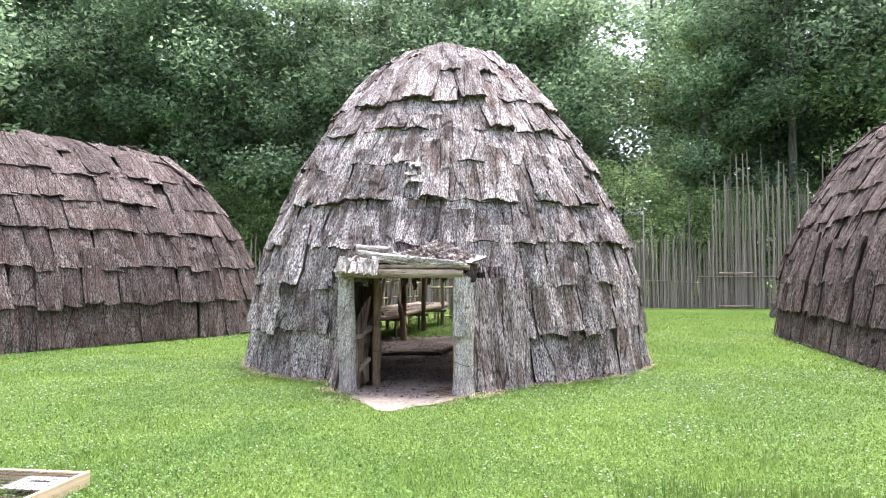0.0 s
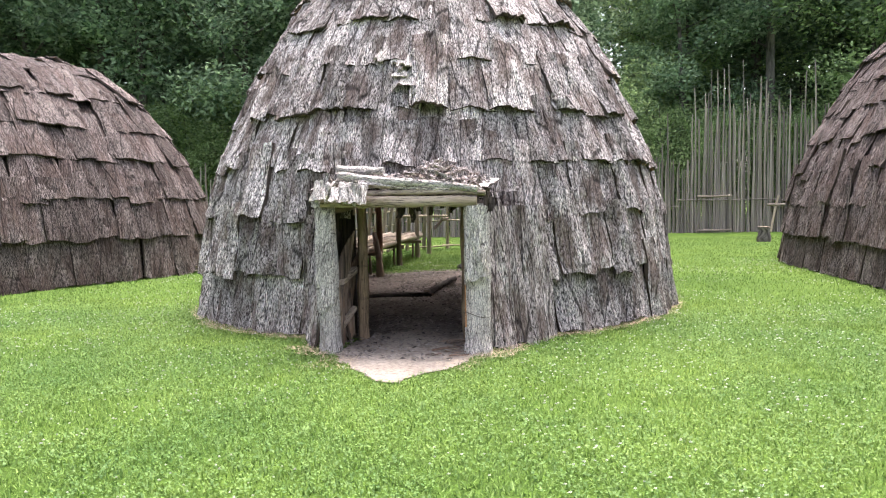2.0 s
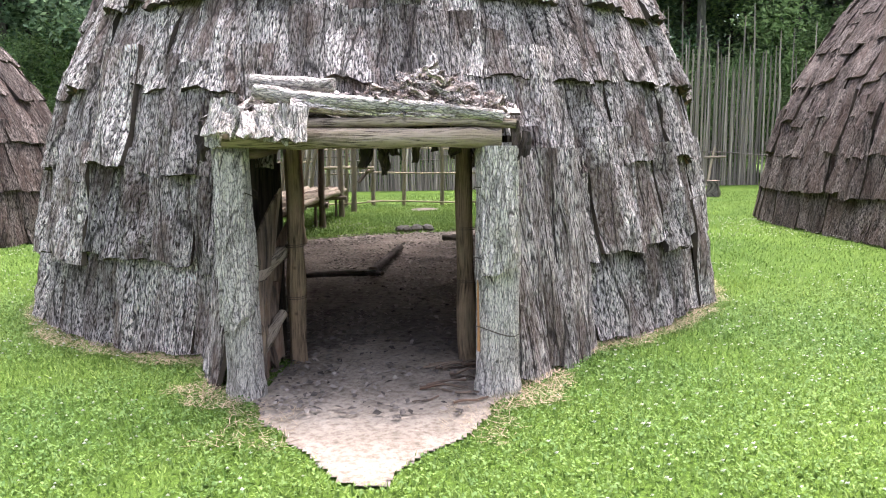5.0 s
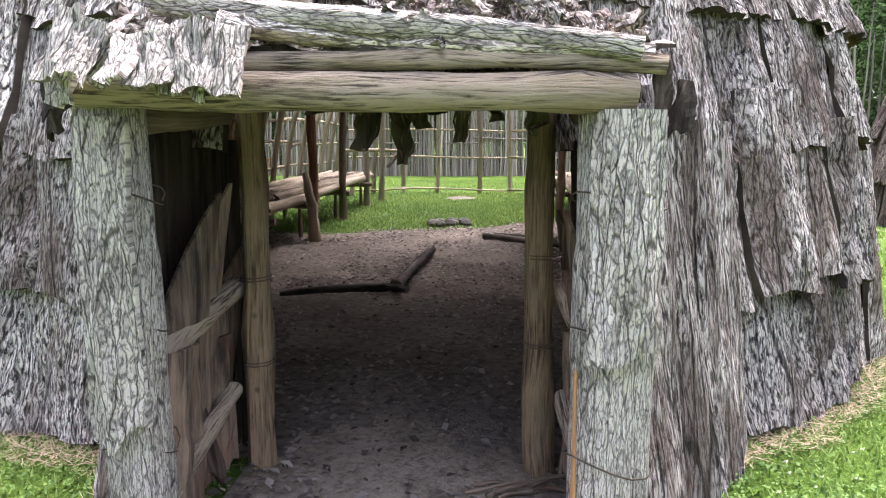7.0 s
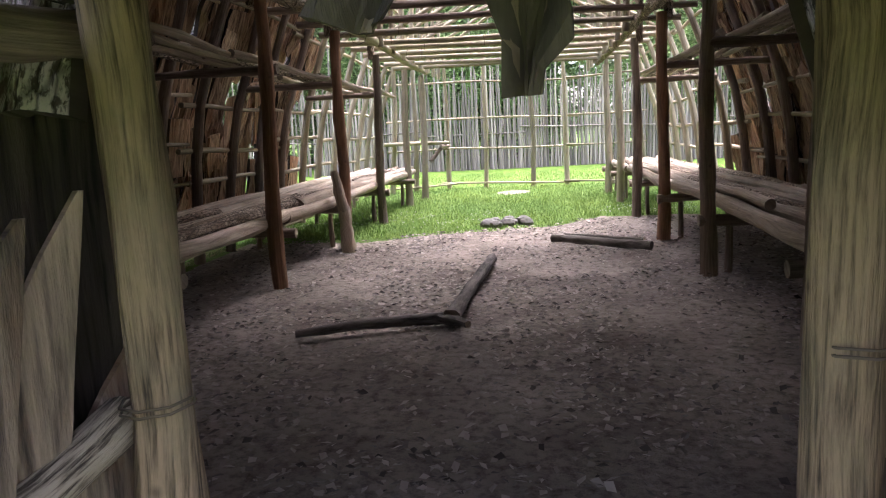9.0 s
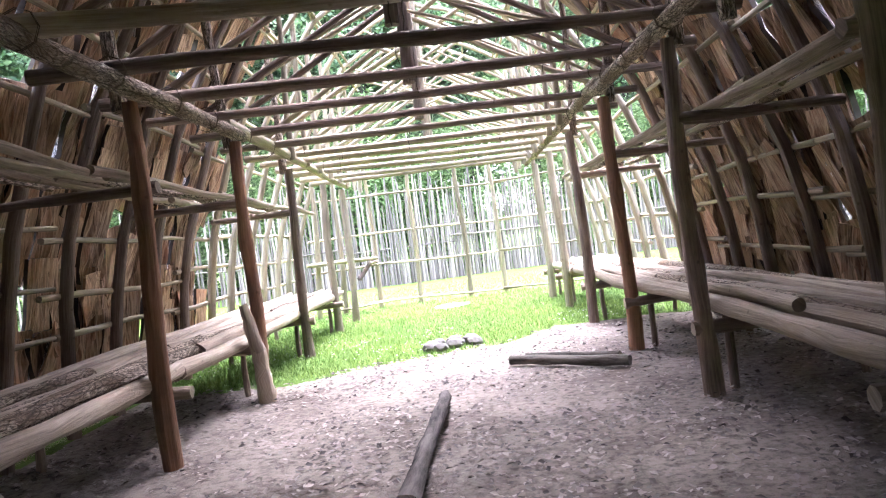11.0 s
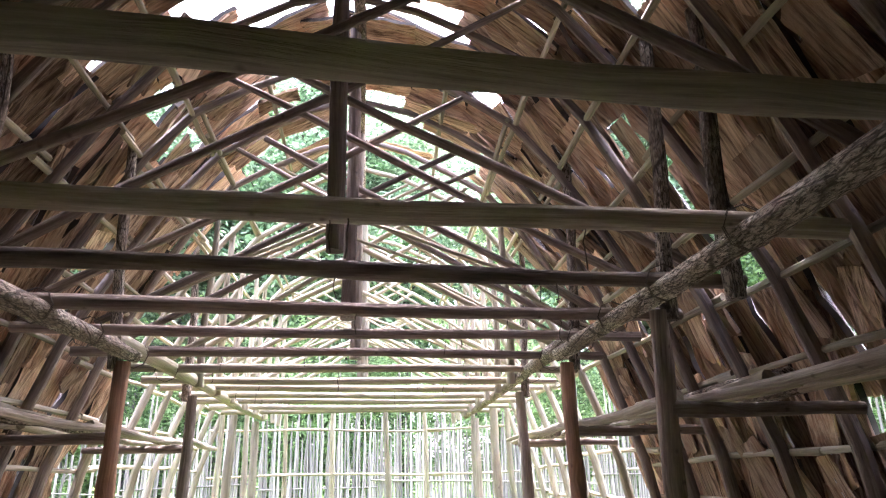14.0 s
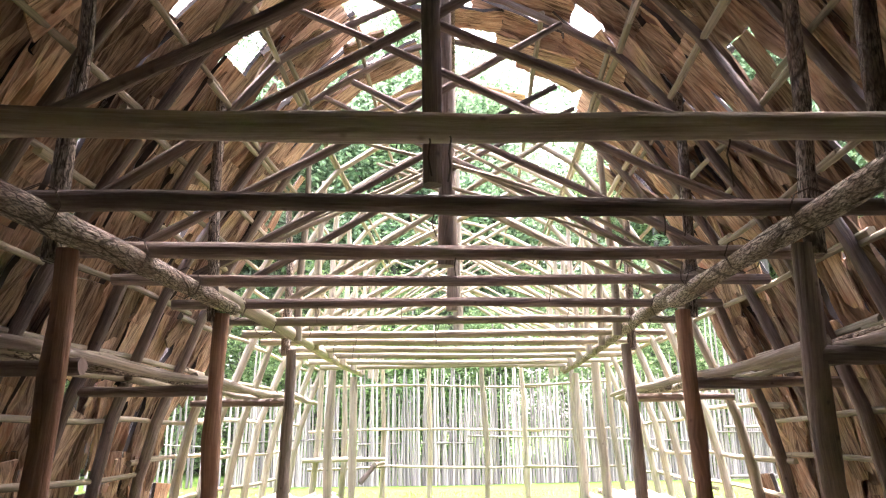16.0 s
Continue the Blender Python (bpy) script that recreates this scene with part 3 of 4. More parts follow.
for row in (POSTS_L, POSTS_R):
    for i, (x, y) in enumerate(row):
        mat = (WOOD_DARK, WOOD_RED, WOOD_RED, WOOD_DARK, WOOD_PALE, WOOD_PALE)[i]
        if row is POSTS_R and i == 1:
            mat = WOOD_DARK
        pole("post", (x, y, -0.05), (x * 0.985, y, 2.66), 0.078, 0.062, mat, house, "reddish peeled post" if mat is WOOD_RED else "", 0.02, 9, 8, WOOD_GREY)
for sx in (-1, 1):
    pole("purlin", (sx * 1.93, 2.3, 2.74), (sx * 1.86, 8.2, 2.73), 0.08, 0.066, WOOD_BARKED, house, "thick purlin with its bark still on", 0.006, 10, 12, WOOD_GREY)
    pole("purlin", (sx * 1.88, 7.7, 2.80), (sx * 1.86, 15.3, 2.74), 0.075, 0.05, WOOD_BARKED if sx > 0 else WOOD_PALE, house, "", 0.008, 9, 10, WOOD_GREY)
BEAMS = [2.55, 3.64, 4.76, 5.72, 6.66, 7.5, 8.55, 9.5, 10.47, 11.2, 12.05, 12.85, 13.8, 14.7]
for i, y in enumerate(BEAMS):
    r = 0.07 if y < 4 else (0.062 if y < 5.2 else 0.055 if y < 7 else 0.047)
    # paler wood on the nearest beams imitates light from the door end
    mat = WOOD_GREY if y < 5 else (WOOD_DARK if y < 9.5 else WOOD_PALE)
    dz = 0.0
    skew = 0.09
    beam = pole("crossbeam", (-2.45 if y > 3 else -2.15, y - 2.45 * skew, 2.8 + dz), (2.45 if y > 3 else 2.15, y + 2.45 * skew, 2.8 - dz), r, r * 0.82, mat, house, "", 0.008, 9, 9, WOOD_GREY)
    for sx in (-1, 1):
        if 3 < y < 10:
            ring_tie(beam, (sx * 1.9, y - 0.08 + sx * 1.9 * skew, 2.76), (0, 1, 0), 0.115, 2)
    if 4 < y < 12:
        for k in range(3):
            x = rnd.uniform(-1.6, 1.7)
            top = Vector((x, y + x * skew, 2.77))
            pts = [top + Vector((rnd.uniform(-0.012, 0.012), rnd.uniform(-0.012, 0.012), -0.05 * j * rnd.uniform(0.8, 1.1))) for j in range(rnd.randint(3, 5))]
            part("twine_end", tube_data("twine_end", [p - top for p in pts], 0.004, TWINE, 4, 0), beam, "", beam.matrix_basis.inverted() @ Matrix.Translation(top))
# uprights from the purlins to the roof and scissor braces that cross under the ridge
for i, y in enumerate(ARCHES):
    if y < 3.0:
        continue
    bare = y > 9.2
    wood = WOOD_PALE if bare else WOOD_DARK
    if bare:
        for sx in (-1, 1):
            pole("upright", (sx * 1.78, y + 0.1, 2.7), (sx * 1.74, y + 0.1, 4.95), 0.05, 0.035, WOOD_BARKED if not bare else WOOD_PALE, house, "", 0.03, 7, 6)
    for sx in (-1, 1):
        if rnd.random() < 0.12:
            continue
        top = rnd.uniform(0.7, 1.35)
        pole("brace", (-sx * 2.25, y + sx * 0.07, 3.02 + rnd.uniform(-0.1, 0.15)), (sx * top, y + sx * 0.07, 4.25 + top * 0.55 + rnd.uniform(-0.1, 0.2)), 0.04, 0.028, wood, house, "", 0.02, 7, 5)
for row in (POSTS_L, POSTS_R):
    for x, y in row[:4]:
        pole("upright", (x * 1.02, y, 2.6), (x * 1.05, y + rnd.uniform(-0.1, 0.1), 4.62), 0.055, 0.042, WOOD_BARKED, house, "upright with flaking bark above a post", 0.03, 8, 8)
pole("upright", (2.24, 5.66, 2.62), (2.2, 5.6, 4.5), 0.06, 0.045, WOOD_BARKED, house, "", 0.03, 8, 8)
for y, wood in ((5.72, WOOD_DARK), (7.5, WOOD_DARK), (9.5, WOOD_GREY), (12.0, WOOD_PALE), (14.6, WOOD_PALE)):
    pole("king_post", (-0.02, y, 2.9), (0.0, y, 5.75), 0.06, 0.05, wood, house, "", 0.008, 8, 6)
pole("ridge_pole", (0.02, 3.4, 5.66), (0.0, 16.4, 5.66), 0.06, 0.04, WOOD_BARKED, house, "", 0.01, 8, 12)
# long poles over the bare roof
for w, z in ((0.9, 5.5), (1.5, 5.1), (2.05, 4.5), (2.5, 3.75)):
    for sx in (-1, 1):
        pole("roof_lath", (sx * w, 8.2, z), (sx * w, 16.8, z + rnd.uniform(-0.1, 0.1)), 0.026, 0.018, WOOD_PALE, house, "", 0.012, 6, 8)
for i in range(26):
    y = rnd.uniform(9.0, 16.4)
    sx = rnd.choice((-1, 1))
    x0 = rnd.uniform(1.6, 2.6)
    pole("brace", (sx * x0, y, 3.0 + (2.6 - x0)), (-sx * rnd.uniform(0.2, 1.3), y + rnd.uniform(-0.5, 0.5), rnd.uniform(4.4, 5.4)), 0.027, 0.018, WOOD_PALE, house, "", 0.03, 6, 4)

# the bare end: posts and rails
for x, y, lean in ((-3.0, 16.4, 0.25), (-2.5, 16.95, 0.1), (-1.72, 17.5, 0.0), (-0.77, 17.48, 0.05), (0.44, 17.4, -0.06), (1.29, 17.46, -0.1), (2.35, 17.1, -0.15), (3.05, 16.5, -0.25)):
    pole("end_post", (x, y, -0.05), (x + lean, y - 0.25, 3.3), 0.065, 0.045, WOOD_PALE, house, "", 0.02, 8, 6)
for z in (0.1, 1.0, 1.72, 2.62):
    pole("rail", (-3.1, 16.6, z), (-1.5, 17.25, z + 0.03), 0.028, 0.022, WOOD_PALE, house, "", 0.02, 6, 4)
    pole("rail", (-1.9, 17.28, z + 0.04), (1.6, 17.36, z - 0.03), 0.03, 0.022, WOOD_PALE, house, "", 0.012, 6, 6)
    pole("rail", (1.2, 17.34, z), (3.1, 16.65, z + 0.02), 0.028, 0.02, WOOD_PALE, house, "", 0.02, 6, 4)
for sx in (-1, 1):
    for z in (0.08,):
        pole("rail", (sx * 3.5, 9.5, z), (sx * 3.5, 16.6, z), 0.03, 0.022, WOOD_PALE, house, "", 0.01, 6, 6)

# ---- the doorway ----
door = thing("doorway", "weathered doorway of bark-clad posts under a log lintel piled with bark scraps", "doorway")


def bark_post(a, b, w, d, seed):
    """A post clad in old bark: oval, furrowed, with a ledge where the bark has slipped."""
    q = random.Random(seed)
    a, b = Vector(a), Vector(b)
    verts, uvs, faces = [], [], []
    rows, sides = 22, 20
    jump = q.uniform(0.45, 0.55)
    for j in range(rows + 1):
        t = j / rows
        c = a.lerp(b, t)
        k = 1.0 + (0.10 if t < 0.08 else 0) - 0.05 * t + (0.07 if jump < t < jump + 0.22 else 0)
        for i in range(sides + 1):
            ang = 2 * math.pi * i / sides
            n = 1 + 0.07 * noise.noise((math.cos(ang) * 3 + seed, math.sin(ang) * 3, t * 2.5)) + 0.035 * math.sin((i % sides) * 7.3 + seed)
            verts.append(c + Vector((math.cos(ang) * w * k * n, math.sin(ang) * d * k * n, 0)))
            uvs.append((ang * 0.17, t * (b - a).length))
    for j in range(rows):
        for i in range(sides):
            p = j * (sides + 1) + i
            faces.append((p, p + 1, p + sides + 2, p + sides + 1))
    faces.append(tuple(range(rows * (sides + 1), rows * (sides + 1) + sides)))
    return part("bark_post", data_of("bark_post", verts, faces, uvs, [BARK_PALE], None, False), door, "pale furrowed bark post bound with twine")


left_post = bark_post((-0.5, 0.08, -0.03), (-0.53, 0.08, 1.6), 0.12, 0.1, 3)
right_post = bark_post((1.13, 0.12, -0.03), (1.13, 0.12, 1.6), 0.14, 0.11, 8)
for clad, x, y, z, w, h, seed in ((right_post, 1.14, 0.02, 0.8, 0.23, 0.78, 402), (left_post, -0.52, -0.01, 0.5, 0.19, 1.06, 407)):
    part("bark_plate", slab_data("bark_plate", seed, w, h, BARK_PALE, BARK_PALE, 10, 8, 0.07, 0.02, 0.05, 0.06, False, 0.012), clad, "loose plate of pale bark", pose(x, y, z, 90, 0, 0))
pole("raw_edge", (1.01, 0.06, 0.28), (1.008, 0.07, 0.74), 0.013, 0.006, RAW_WOOD, right_post, "orange strip of freshly split wood", 0.02, 6, 6)
for x, w, clad in ((-0.515, 0.132, left_post), (1.13, 0.152, right_post)):
    for z in (0.42, 0.86, 1.3):
        pts = [(x + w * math.cos(2 * math.pi * i / 16), 0.1 + (w * 0.84) * math.sin(2 * math.pi * i / 16), z + 0.03 * math.sin(i * 0.7 + x)) for i in range(17)]
        part("binding", tube_data("binding", pts, 0.0032, TWINE, 4, 0), clad)
pole("lintel", (-0.57, -0.03, 1.645), (1.15, 0.0, 1.63), 0.062, 0.058, WOOD_CRACKED, door, "cracked barkless lintel log", 0.006, 12, 10, CUT_WOOD)
pole("lintel_pole", (-0.64, 0.03, 1.735), (1.24, 0.02, 1.715), 0.035, 0.028, WOOD_CRACKED, door, "", 0.02, 8, 8)
pole("lintel_pole", (-0.4, 0.14, 1.76), (1.12, 0.12, 1.75), 0.04, 0.03, BARK_PALE, door, "", 0.02, 8, 8)
pole("inner_lintel", (-0.62, 0.84, 1.73), (1.22, 0.82, 1.73), 0.06, 0.055, WOOD_DARK, door, "", 0.01, 9, 6)
in_l = pole("inner_post", (-0.33, 0.84, -0.05), (-0.33, 0.84, 1.72), 0.068, 0.06, WOOD_POST, door, "cracked barkless brown inner post", 0.01, 10, 8)
in_r = pole("inner_post", (0.95, 0.82, -0.05), (0.93, 0.82, 1.72), 0.072, 0.062, WOOD_POST, door, "cracked barkless brown inner post", 0.01, 10, 8)
for z in (0.47, 0.86):
    ring_tie(in_l, (-0.33, 0.84, z), (0, 0, 1), 0.073, 2)
    ring_tie(in_r, (0.95, 0.82, z + 0.12), (0, 0, 1), 0.078, 2)
for sx, x0, x1 in ((-1, -0.5, -0.44), (1, 1.12, 1.05)):
    pole("side_rail", (x0 + sx * 0.03, 0.17, 0.64), (x1, 0.9, 0.82), 0.06, 0.048, WOOD_CRACKED, door, "", 0.02, 10, 6, WOOD_GREY)
    pole("side_rail", (x0, 0.12, 1.55), (x1 + sx * 0.05, 0.95, 1.6), 0.055, 0.05, WOOD_DARK, door, "", 0.02, 9, 6)
    pole("side_rail", (x0, 0.15, 0.12), (x1, 0.82, 0.36), 0.05, 0.04, WOOD_CRACKED, door, "", 0.02, 9, 6, WOOD_GREY)


def horn_data(seed, w, h, lean):
    """A slab of bark that curves over to a point."""
    q = random.Random(seed)
    verts, uvs, faces = [], [], []
    nx, ny = 5, 12
    for s in (1, 0):
        for j in range(ny + 1):
            t = j / ny
            half = 0.5 * w * (1 - t ** 2.6) * (0.85 + 0.3 * t) + 0.006
            mid = lean * t ** 2.2
            for i in range(nx + 1):
                x = i / nx - 0.5
                px = mid + 2 * x * half + 0.008 * noise.noise((j * 0.9, i, seed))
                verts.append((px, t * h, 0.06 * (1 - 4 * x * x) * (1 - t) + 0.05 * t * t + (0.016 if s else 0)))
                uvs.append((px + seed, t * h))
    n = (nx + 1) * (ny + 1)
    for s in (0, 1):
        for j in range(ny):
            for i in range(nx):
                a = s * n + j * (nx + 1) + i
                f = (a, a + 1, a + nx + 2, a + nx + 1)
                faces.append(f if s == 0 else f[::-1])
    rim = [i for i in range(nx + 1)] + [j * (nx + 1) + nx for j in range(1, ny + 1)] + [ny * (nx + 1) + i for i in range(nx - 1, -1, -1)] + [j * (nx + 1) for j in range(ny - 1, 0, -1)]
    faces += [(a, a + n, b + n, b) for a, b in zip(rim, rim[1:] + rim[:1])]
    return data_of("leaning_bark", verts, faces, uvs, [SLAB], None, False)


# upright slabs below the rails, curved ones behind them, and a lining with the porch's shade in its colour
LOW = [slab_data("leaning_bark", 70 + i, 0.2, 0.72, SLAB, SLAB, 5, 7, 0.05, 0.016, 0.12, 0.12) for i in range(3)]
HORNS = [horn_data(81, 0.34, 1.27, 0.3), horn_data(83, 0.26, 1.3, 0.26), horn_data(86, 0.3, 1.05, 0.3)]
LINING = [slab_data("lining", 60 + i, 0.5, 1.65, DARK_SHADE, DARK_SHADE, 6, 8, 0.04, 0.02, 0.03) for i in range(3)]
for sx, wall in ((-1, -0.56), (1, 1.17)):
    turn = 90 * -sx
    for i in range(4):
        m = pose(wall - sx * 0.03, 0.26 + 0.17 * i, -0.02, 90 + rnd.uniform(-3, 3), rnd.uniform(-5, 5), turn + sx * rnd.uniform(5, 30))
        part("leaning_bark", LOW[i % 3], door, "brown bark slab standing on end", m @ Matrix.Diagonal((1, rnd.uniform(0.85, 1.05), 1, 1)))
    for i in range(3):
        m = pose(wall + sx * 0.01 * i, 0.36 + 0.22 * i, 0.0, 90, 0, turn + sx * rnd.uniform(16, 26))
        part("leaning_bark", HORNS[i if sx < 0 else 2 - i], door, "brown curved bark slab with a pointed tip", m @ Matrix.Diagonal((-sx, 1 if sx < 0 else 0.92, 1, 1)))
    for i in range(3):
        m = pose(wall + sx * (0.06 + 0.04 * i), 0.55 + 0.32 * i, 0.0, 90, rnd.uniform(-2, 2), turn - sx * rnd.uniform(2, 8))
        part("lining", LINING[i], door, "bark lining coloured near-black for the porch's shade", m)
for i in range(3):
    for sx in (-1, 1):
        x = -0.81 - 0.13 * i if sx < 0 else 1.4 + 0.2 * i
        m = pose(x, 0.45 + (0.36 if sx < 0 else 0.24) * i, -0.02, 82, rnd.uniform(-2, 2), (-66 if sx < 0 else 48) + rnd.uniform(-4, 4))
        part("flank_bark", SHEETS[1 + i + (6 if sx > 0 else 0)], door, "", m @ Matrix.Diagonal((1.05, 1.68, 1, 1)))
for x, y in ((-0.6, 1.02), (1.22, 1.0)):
    part("lining", LINING[1], door, "bark lining coloured near-black for the porch's shade", pose(x, y, 0.0, 90, 0, 4) @ Matrix.Diagonal((0.55, 0.9, 1, 1)))
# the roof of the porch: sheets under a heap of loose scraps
# pale upper face, near-black underside
PORCH = [slab_data("porch_bark", 330 + i, 0.42, 1.0, BARK_PALE, DARK_SHADE, 8, 6, 0.015, 0.018, 0.03) for i in range(4)]
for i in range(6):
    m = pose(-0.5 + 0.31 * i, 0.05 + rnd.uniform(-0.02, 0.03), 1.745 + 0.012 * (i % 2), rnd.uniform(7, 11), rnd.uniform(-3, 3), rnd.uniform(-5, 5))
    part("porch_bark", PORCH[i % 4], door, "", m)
pole("lintel_pole", (-0.36, 0.06, 1.93), (1.16, -0.02, 1.755), 0.05, 0.035, BARK_PALE, door, "long weathered strip of furrowed bark", 0.03, 9, 12)
pole("lintel_pole", (-0.12, 0.0, 1.84), (1.2, 0.03, 1.75), 0.04, 0.026, SCRAP, door, "", 0.03, 8, 10)
pole("lintel_pole", (-0.42, 0.22, 2.0), (0.12, 0.16, 1.97), 0.05, 0.042, BARK_PALE, door, "", 0.02, 9, 6)
SCRAPS = [slab_data("bark_scrap", 90 + i, 0.075, 0.12, BARK_OUT if i % 3 == 0 else SCRAP, SCRAP, 6, 5, 0.028, 0.006, 0.22) for i in range(9)]
for i in range(298):
    x = rnd.uniform(-0.5, 1.22) if i % 3 else rnd.gauss(0.68, 0.25)
    y = -0.0 + rnd.uniform(0.0, 0.75) ** 1.2
    hump = 0.24 * math.exp(-((x - 0.68) / 0.36) ** 2) + 0.12 * math.exp(-((x + 0.25) / 0.3) ** 2)
    m = pose(x, y, 1.775 + hump * rnd.random() + 0.15 * y, rnd.uniform(-38, 38), rnd.uniform(-38, 38), rnd.uniform(0, 360))
    part("bark_scrap", SCRAPS[i % 9], door, "", m @ Matrix.Diagonal((rnd.uniform(0.25, 0.7), rnd.uniform(0.35, 1.2), rnd.uniform(0.5, 0.9), 1)))
DRAPES = [slab_data("hanging_bark", 340 + i, 0.14, 0.24, BARK_PALE, SCRAP, 6, 5, 0.03, 0.014, 0.09) for i in range(5)]
for i in range(10):
    x = -0.56 + 0.056 * i + rnd.uniform(-0.02, 0.02)
    m = pose(x, -0.1 - 0.012 * (i % 3), 1.83 + rnd.uniform(-0.06, 0.06), 66 + rnd.uniform(-22, 16), rnd.uniform(-24, 24), rnd.uniform(-28, 28)) @ pose(0, -0.22, 0)
    part("hanging_bark", DRAPES[i % 5], door, "pale bark scrap draped over the lintel", m @ Matrix.Diagonal((rnd.uniform(0.5, 1.0), rnd.uniform(0.65, 1.0), 1, 1)))
TATTERS = [slab_data("hanging_bark", 350 + i, 0.13, 0.28, DARK_SHADE, DARK_SHADE, 7, 7, 0.05, 0.014, 0.16, 0.3) for i in range(3)]
for x, y, z in ((1.29, 0.02, 1.5), (1.24, 0.06, 1.56), (-0.7, 0.06, 1.5), (-0.66, 0.0, 1.56)):
    part("hanging_bark", TATTERS[int(abs(x) * 100) % 3], door, "dark tattered bark hanging beside the lintel", pose(x, y, z, 84 + rnd.uniform(-8, 8), rnd.uniform(-10, 10), rnd.uniform(-30, 30)) @ Matrix.Scale(rnd.uniform(0.55, 0.75), 4))
for x, ln in ((0.02, 0.1), (0.1, 0.2), (0.17, 0.24), (0.3, 0.1), (0.4, 0.18), (0.5, 0.12), (0.66, 0.16), (-0.12, 0.1), (0.24, 0.14)):
    rag = slab_data("hanging_bark", 500 + int(100 * abs(x)), 0.1, ln * 1.25 + 0.02, SLAB, DARK_SHADE, 8, 8, 0.03, 0.006, 0.34, 0.55)
    m = pose(x + 0.22, 0.2 + rnd.uniform(-0.08, 0.08), 1.72, -90 + rnd.uniform(-8, 8), rnd.uniform(-8, 8), rnd.uniform(-30, 30))
    part("hanging_bark", rag, door, "dark rag of bark hanging under the lintel", m)


# ---- benches and shelves ----
def bench(sx, y0, y1, label):
    b = thing("sleeping_bench", label, "bench", "log benches along the walls")
    for i in range(9):
        x = sx * (2.13 + 0.125 * i)
        z = 0.60 + (0.02 if i == 0 else 0.045) + rnd.uniform(-0.015, 0.02)
        y = y0 + rnd.uniform(0, 0.3)
        while y < y1 - 1:
            ln = min(rnd.uniform(3.2, 6.5), y1 - y + rnd.uniform(-0.1, 0.2))
            r = 0.075 if i == 0 else rnd.uniform(0.05, 0.075)
            pole("log", (x, y, z), (x + rnd.uniform(-0.04, 0.04), y + ln, z + 0.02 + rnd.uniform(-0.01, 0.02)), r, r * 0.85, (WOOD_GREY, WOOD_GREY, WOOD_BARKED)[rnd.randrange(3)] if i else WOOD_GREY, b, "", 0.012, 9, 8, WOOD_DARK)
            y += ln + 0.03
    for y in (3.8, 6.05, 8.15, 10.65, 13.2, 14.85):
        if y0 < y < y1:
            pole("bearer", (sx * 1.9, y + 0.09, 0.49), (sx * 3.35, y + 0.09, 0.5), 0.055, 0.05, WOOD_DARK, b, "", 0.02, 8, 5, WOOD_GREY)
            for x in (2.2, 3.2):
                pole("stake", (sx * x, y + 0.2, -0.02), (sx * x, y + 0.2, 0.56), 0.035, 0.03, WOOD_DARK, b, "", 0.03, 7, 4)
    return b


bench(-1, 2.8, 14.6, "long log sleeping bench along the wall, silvered and split")
bench(1, 2.8, 14.9, "long log sleeping bench with one loose log lying on it")
roll = thing("loose_log", "short grey log lying loose on the bench", "log", at=(2.14, 4.96, 0.755))
pole("log", (0, 0, 0), (0.05, 1.9, 0.0), 0.042, 0.034, WOOD_GREY, roll, "", 0.02, 10, 8, WOOD_DARK)
stub = thing("forked_stake", "short thick worn stake set before a post", "stake", at=(-1.86, 7.9, 0))
pole("stake", (0, 0, -0.02), (-0.02, -0.02, 0.52), 0.09, 0.07, WOOD_GREY, stub, "", 0.03, 10, 6)
pole("stake", (-0.02, -0.02, 0.5), (-0.12, -0.04, 1.0), 0.07, 0.05, WOOD_GREY, stub, "", 0.04, 10, 6, WOOD_DARK)


def shelf(sx, y0, y1, label):
    s = thing("storage_shelf", label, "shelf", "pole shelves above the benches")
    for y in (3.8, 6.03, 8.16, 10.68, 13.2):
        if y0 - 0.2 < y < y1 + 0.2:
            pole("bearer", (sx * 1.95, y + 0.1, 2.06), (sx * 3.2, y + 0.1, 2.05), 0.05, 0.04, WOOD_DARK, s, "", 0.02, 8, 5)
    for i in range(6):
        x = sx * (2.12 + 0.115 * i)
        y = y0 + rnd.uniform(-0.2, 0.2)
        while y < y1 - 0.8:
            ln = min(rnd.uniform(2.4, 3.4), y1 - y + 0.2)
            pole("pole", (x, y, 2.15 + rnd.uniform(-0.01, 0.03)), (x + sx * rnd.uniform(-0.05, 0.12), y + ln, 2.14 + rnd.uniform(-0.01, 0.03)), rnd.uniform(0.034, 0.046), 0.028, (WOOD_GREY, WOOD_PALE, WOOD_BARKED)[i % 3], s, "", 0.025, 8, 8)
            y += ln - 0.1
    return s


shelf(-1, 2.9, 12.8, "storage shelf of silvered poles lashed above the bench")
shelf(1, 2.9, 13.0, "storage shelf of silvered poles lashed above the bench")

corner = thing("corner_shelf", "small pole shelf on a dark bracket in the bare corner", "shelf")
for i in range(3):
    pole("pole", (-3.05, 16.15 - 0.12 * i, 1.2), (-1.62, 16.95 - 0.12 * i, 1.18), 0.045, 0.04, WOOD_PALE, corner, "", 0.02, 8, 5)
pole("bracket", (-2.05, 16.55, 0.75), (-1.72, 16.8, 1.14), 0.05, 0.05, WOOD_DARK, corner, "", 0.02, 8, 3)
pole("bearer", (-1.75, 16.4, 1.1), (-1.68, 17.35, 1.1), 0.045, 0.04, WOOD_DARK, corner, "", 0.02, 8, 4)
# ---- on the floor ----
log1 = thing("charred_branch", "crooked charred branch lying on the earth floor", "branch", at=(-1.25, 4.12, 0.05))
pole("limb", (0, 0, 0), (1.1, 0.44, 0.0), 0.03, 0.048, WOOD_CHAR, log1, "", 0.03, 10, 12, WOOD_DARK)
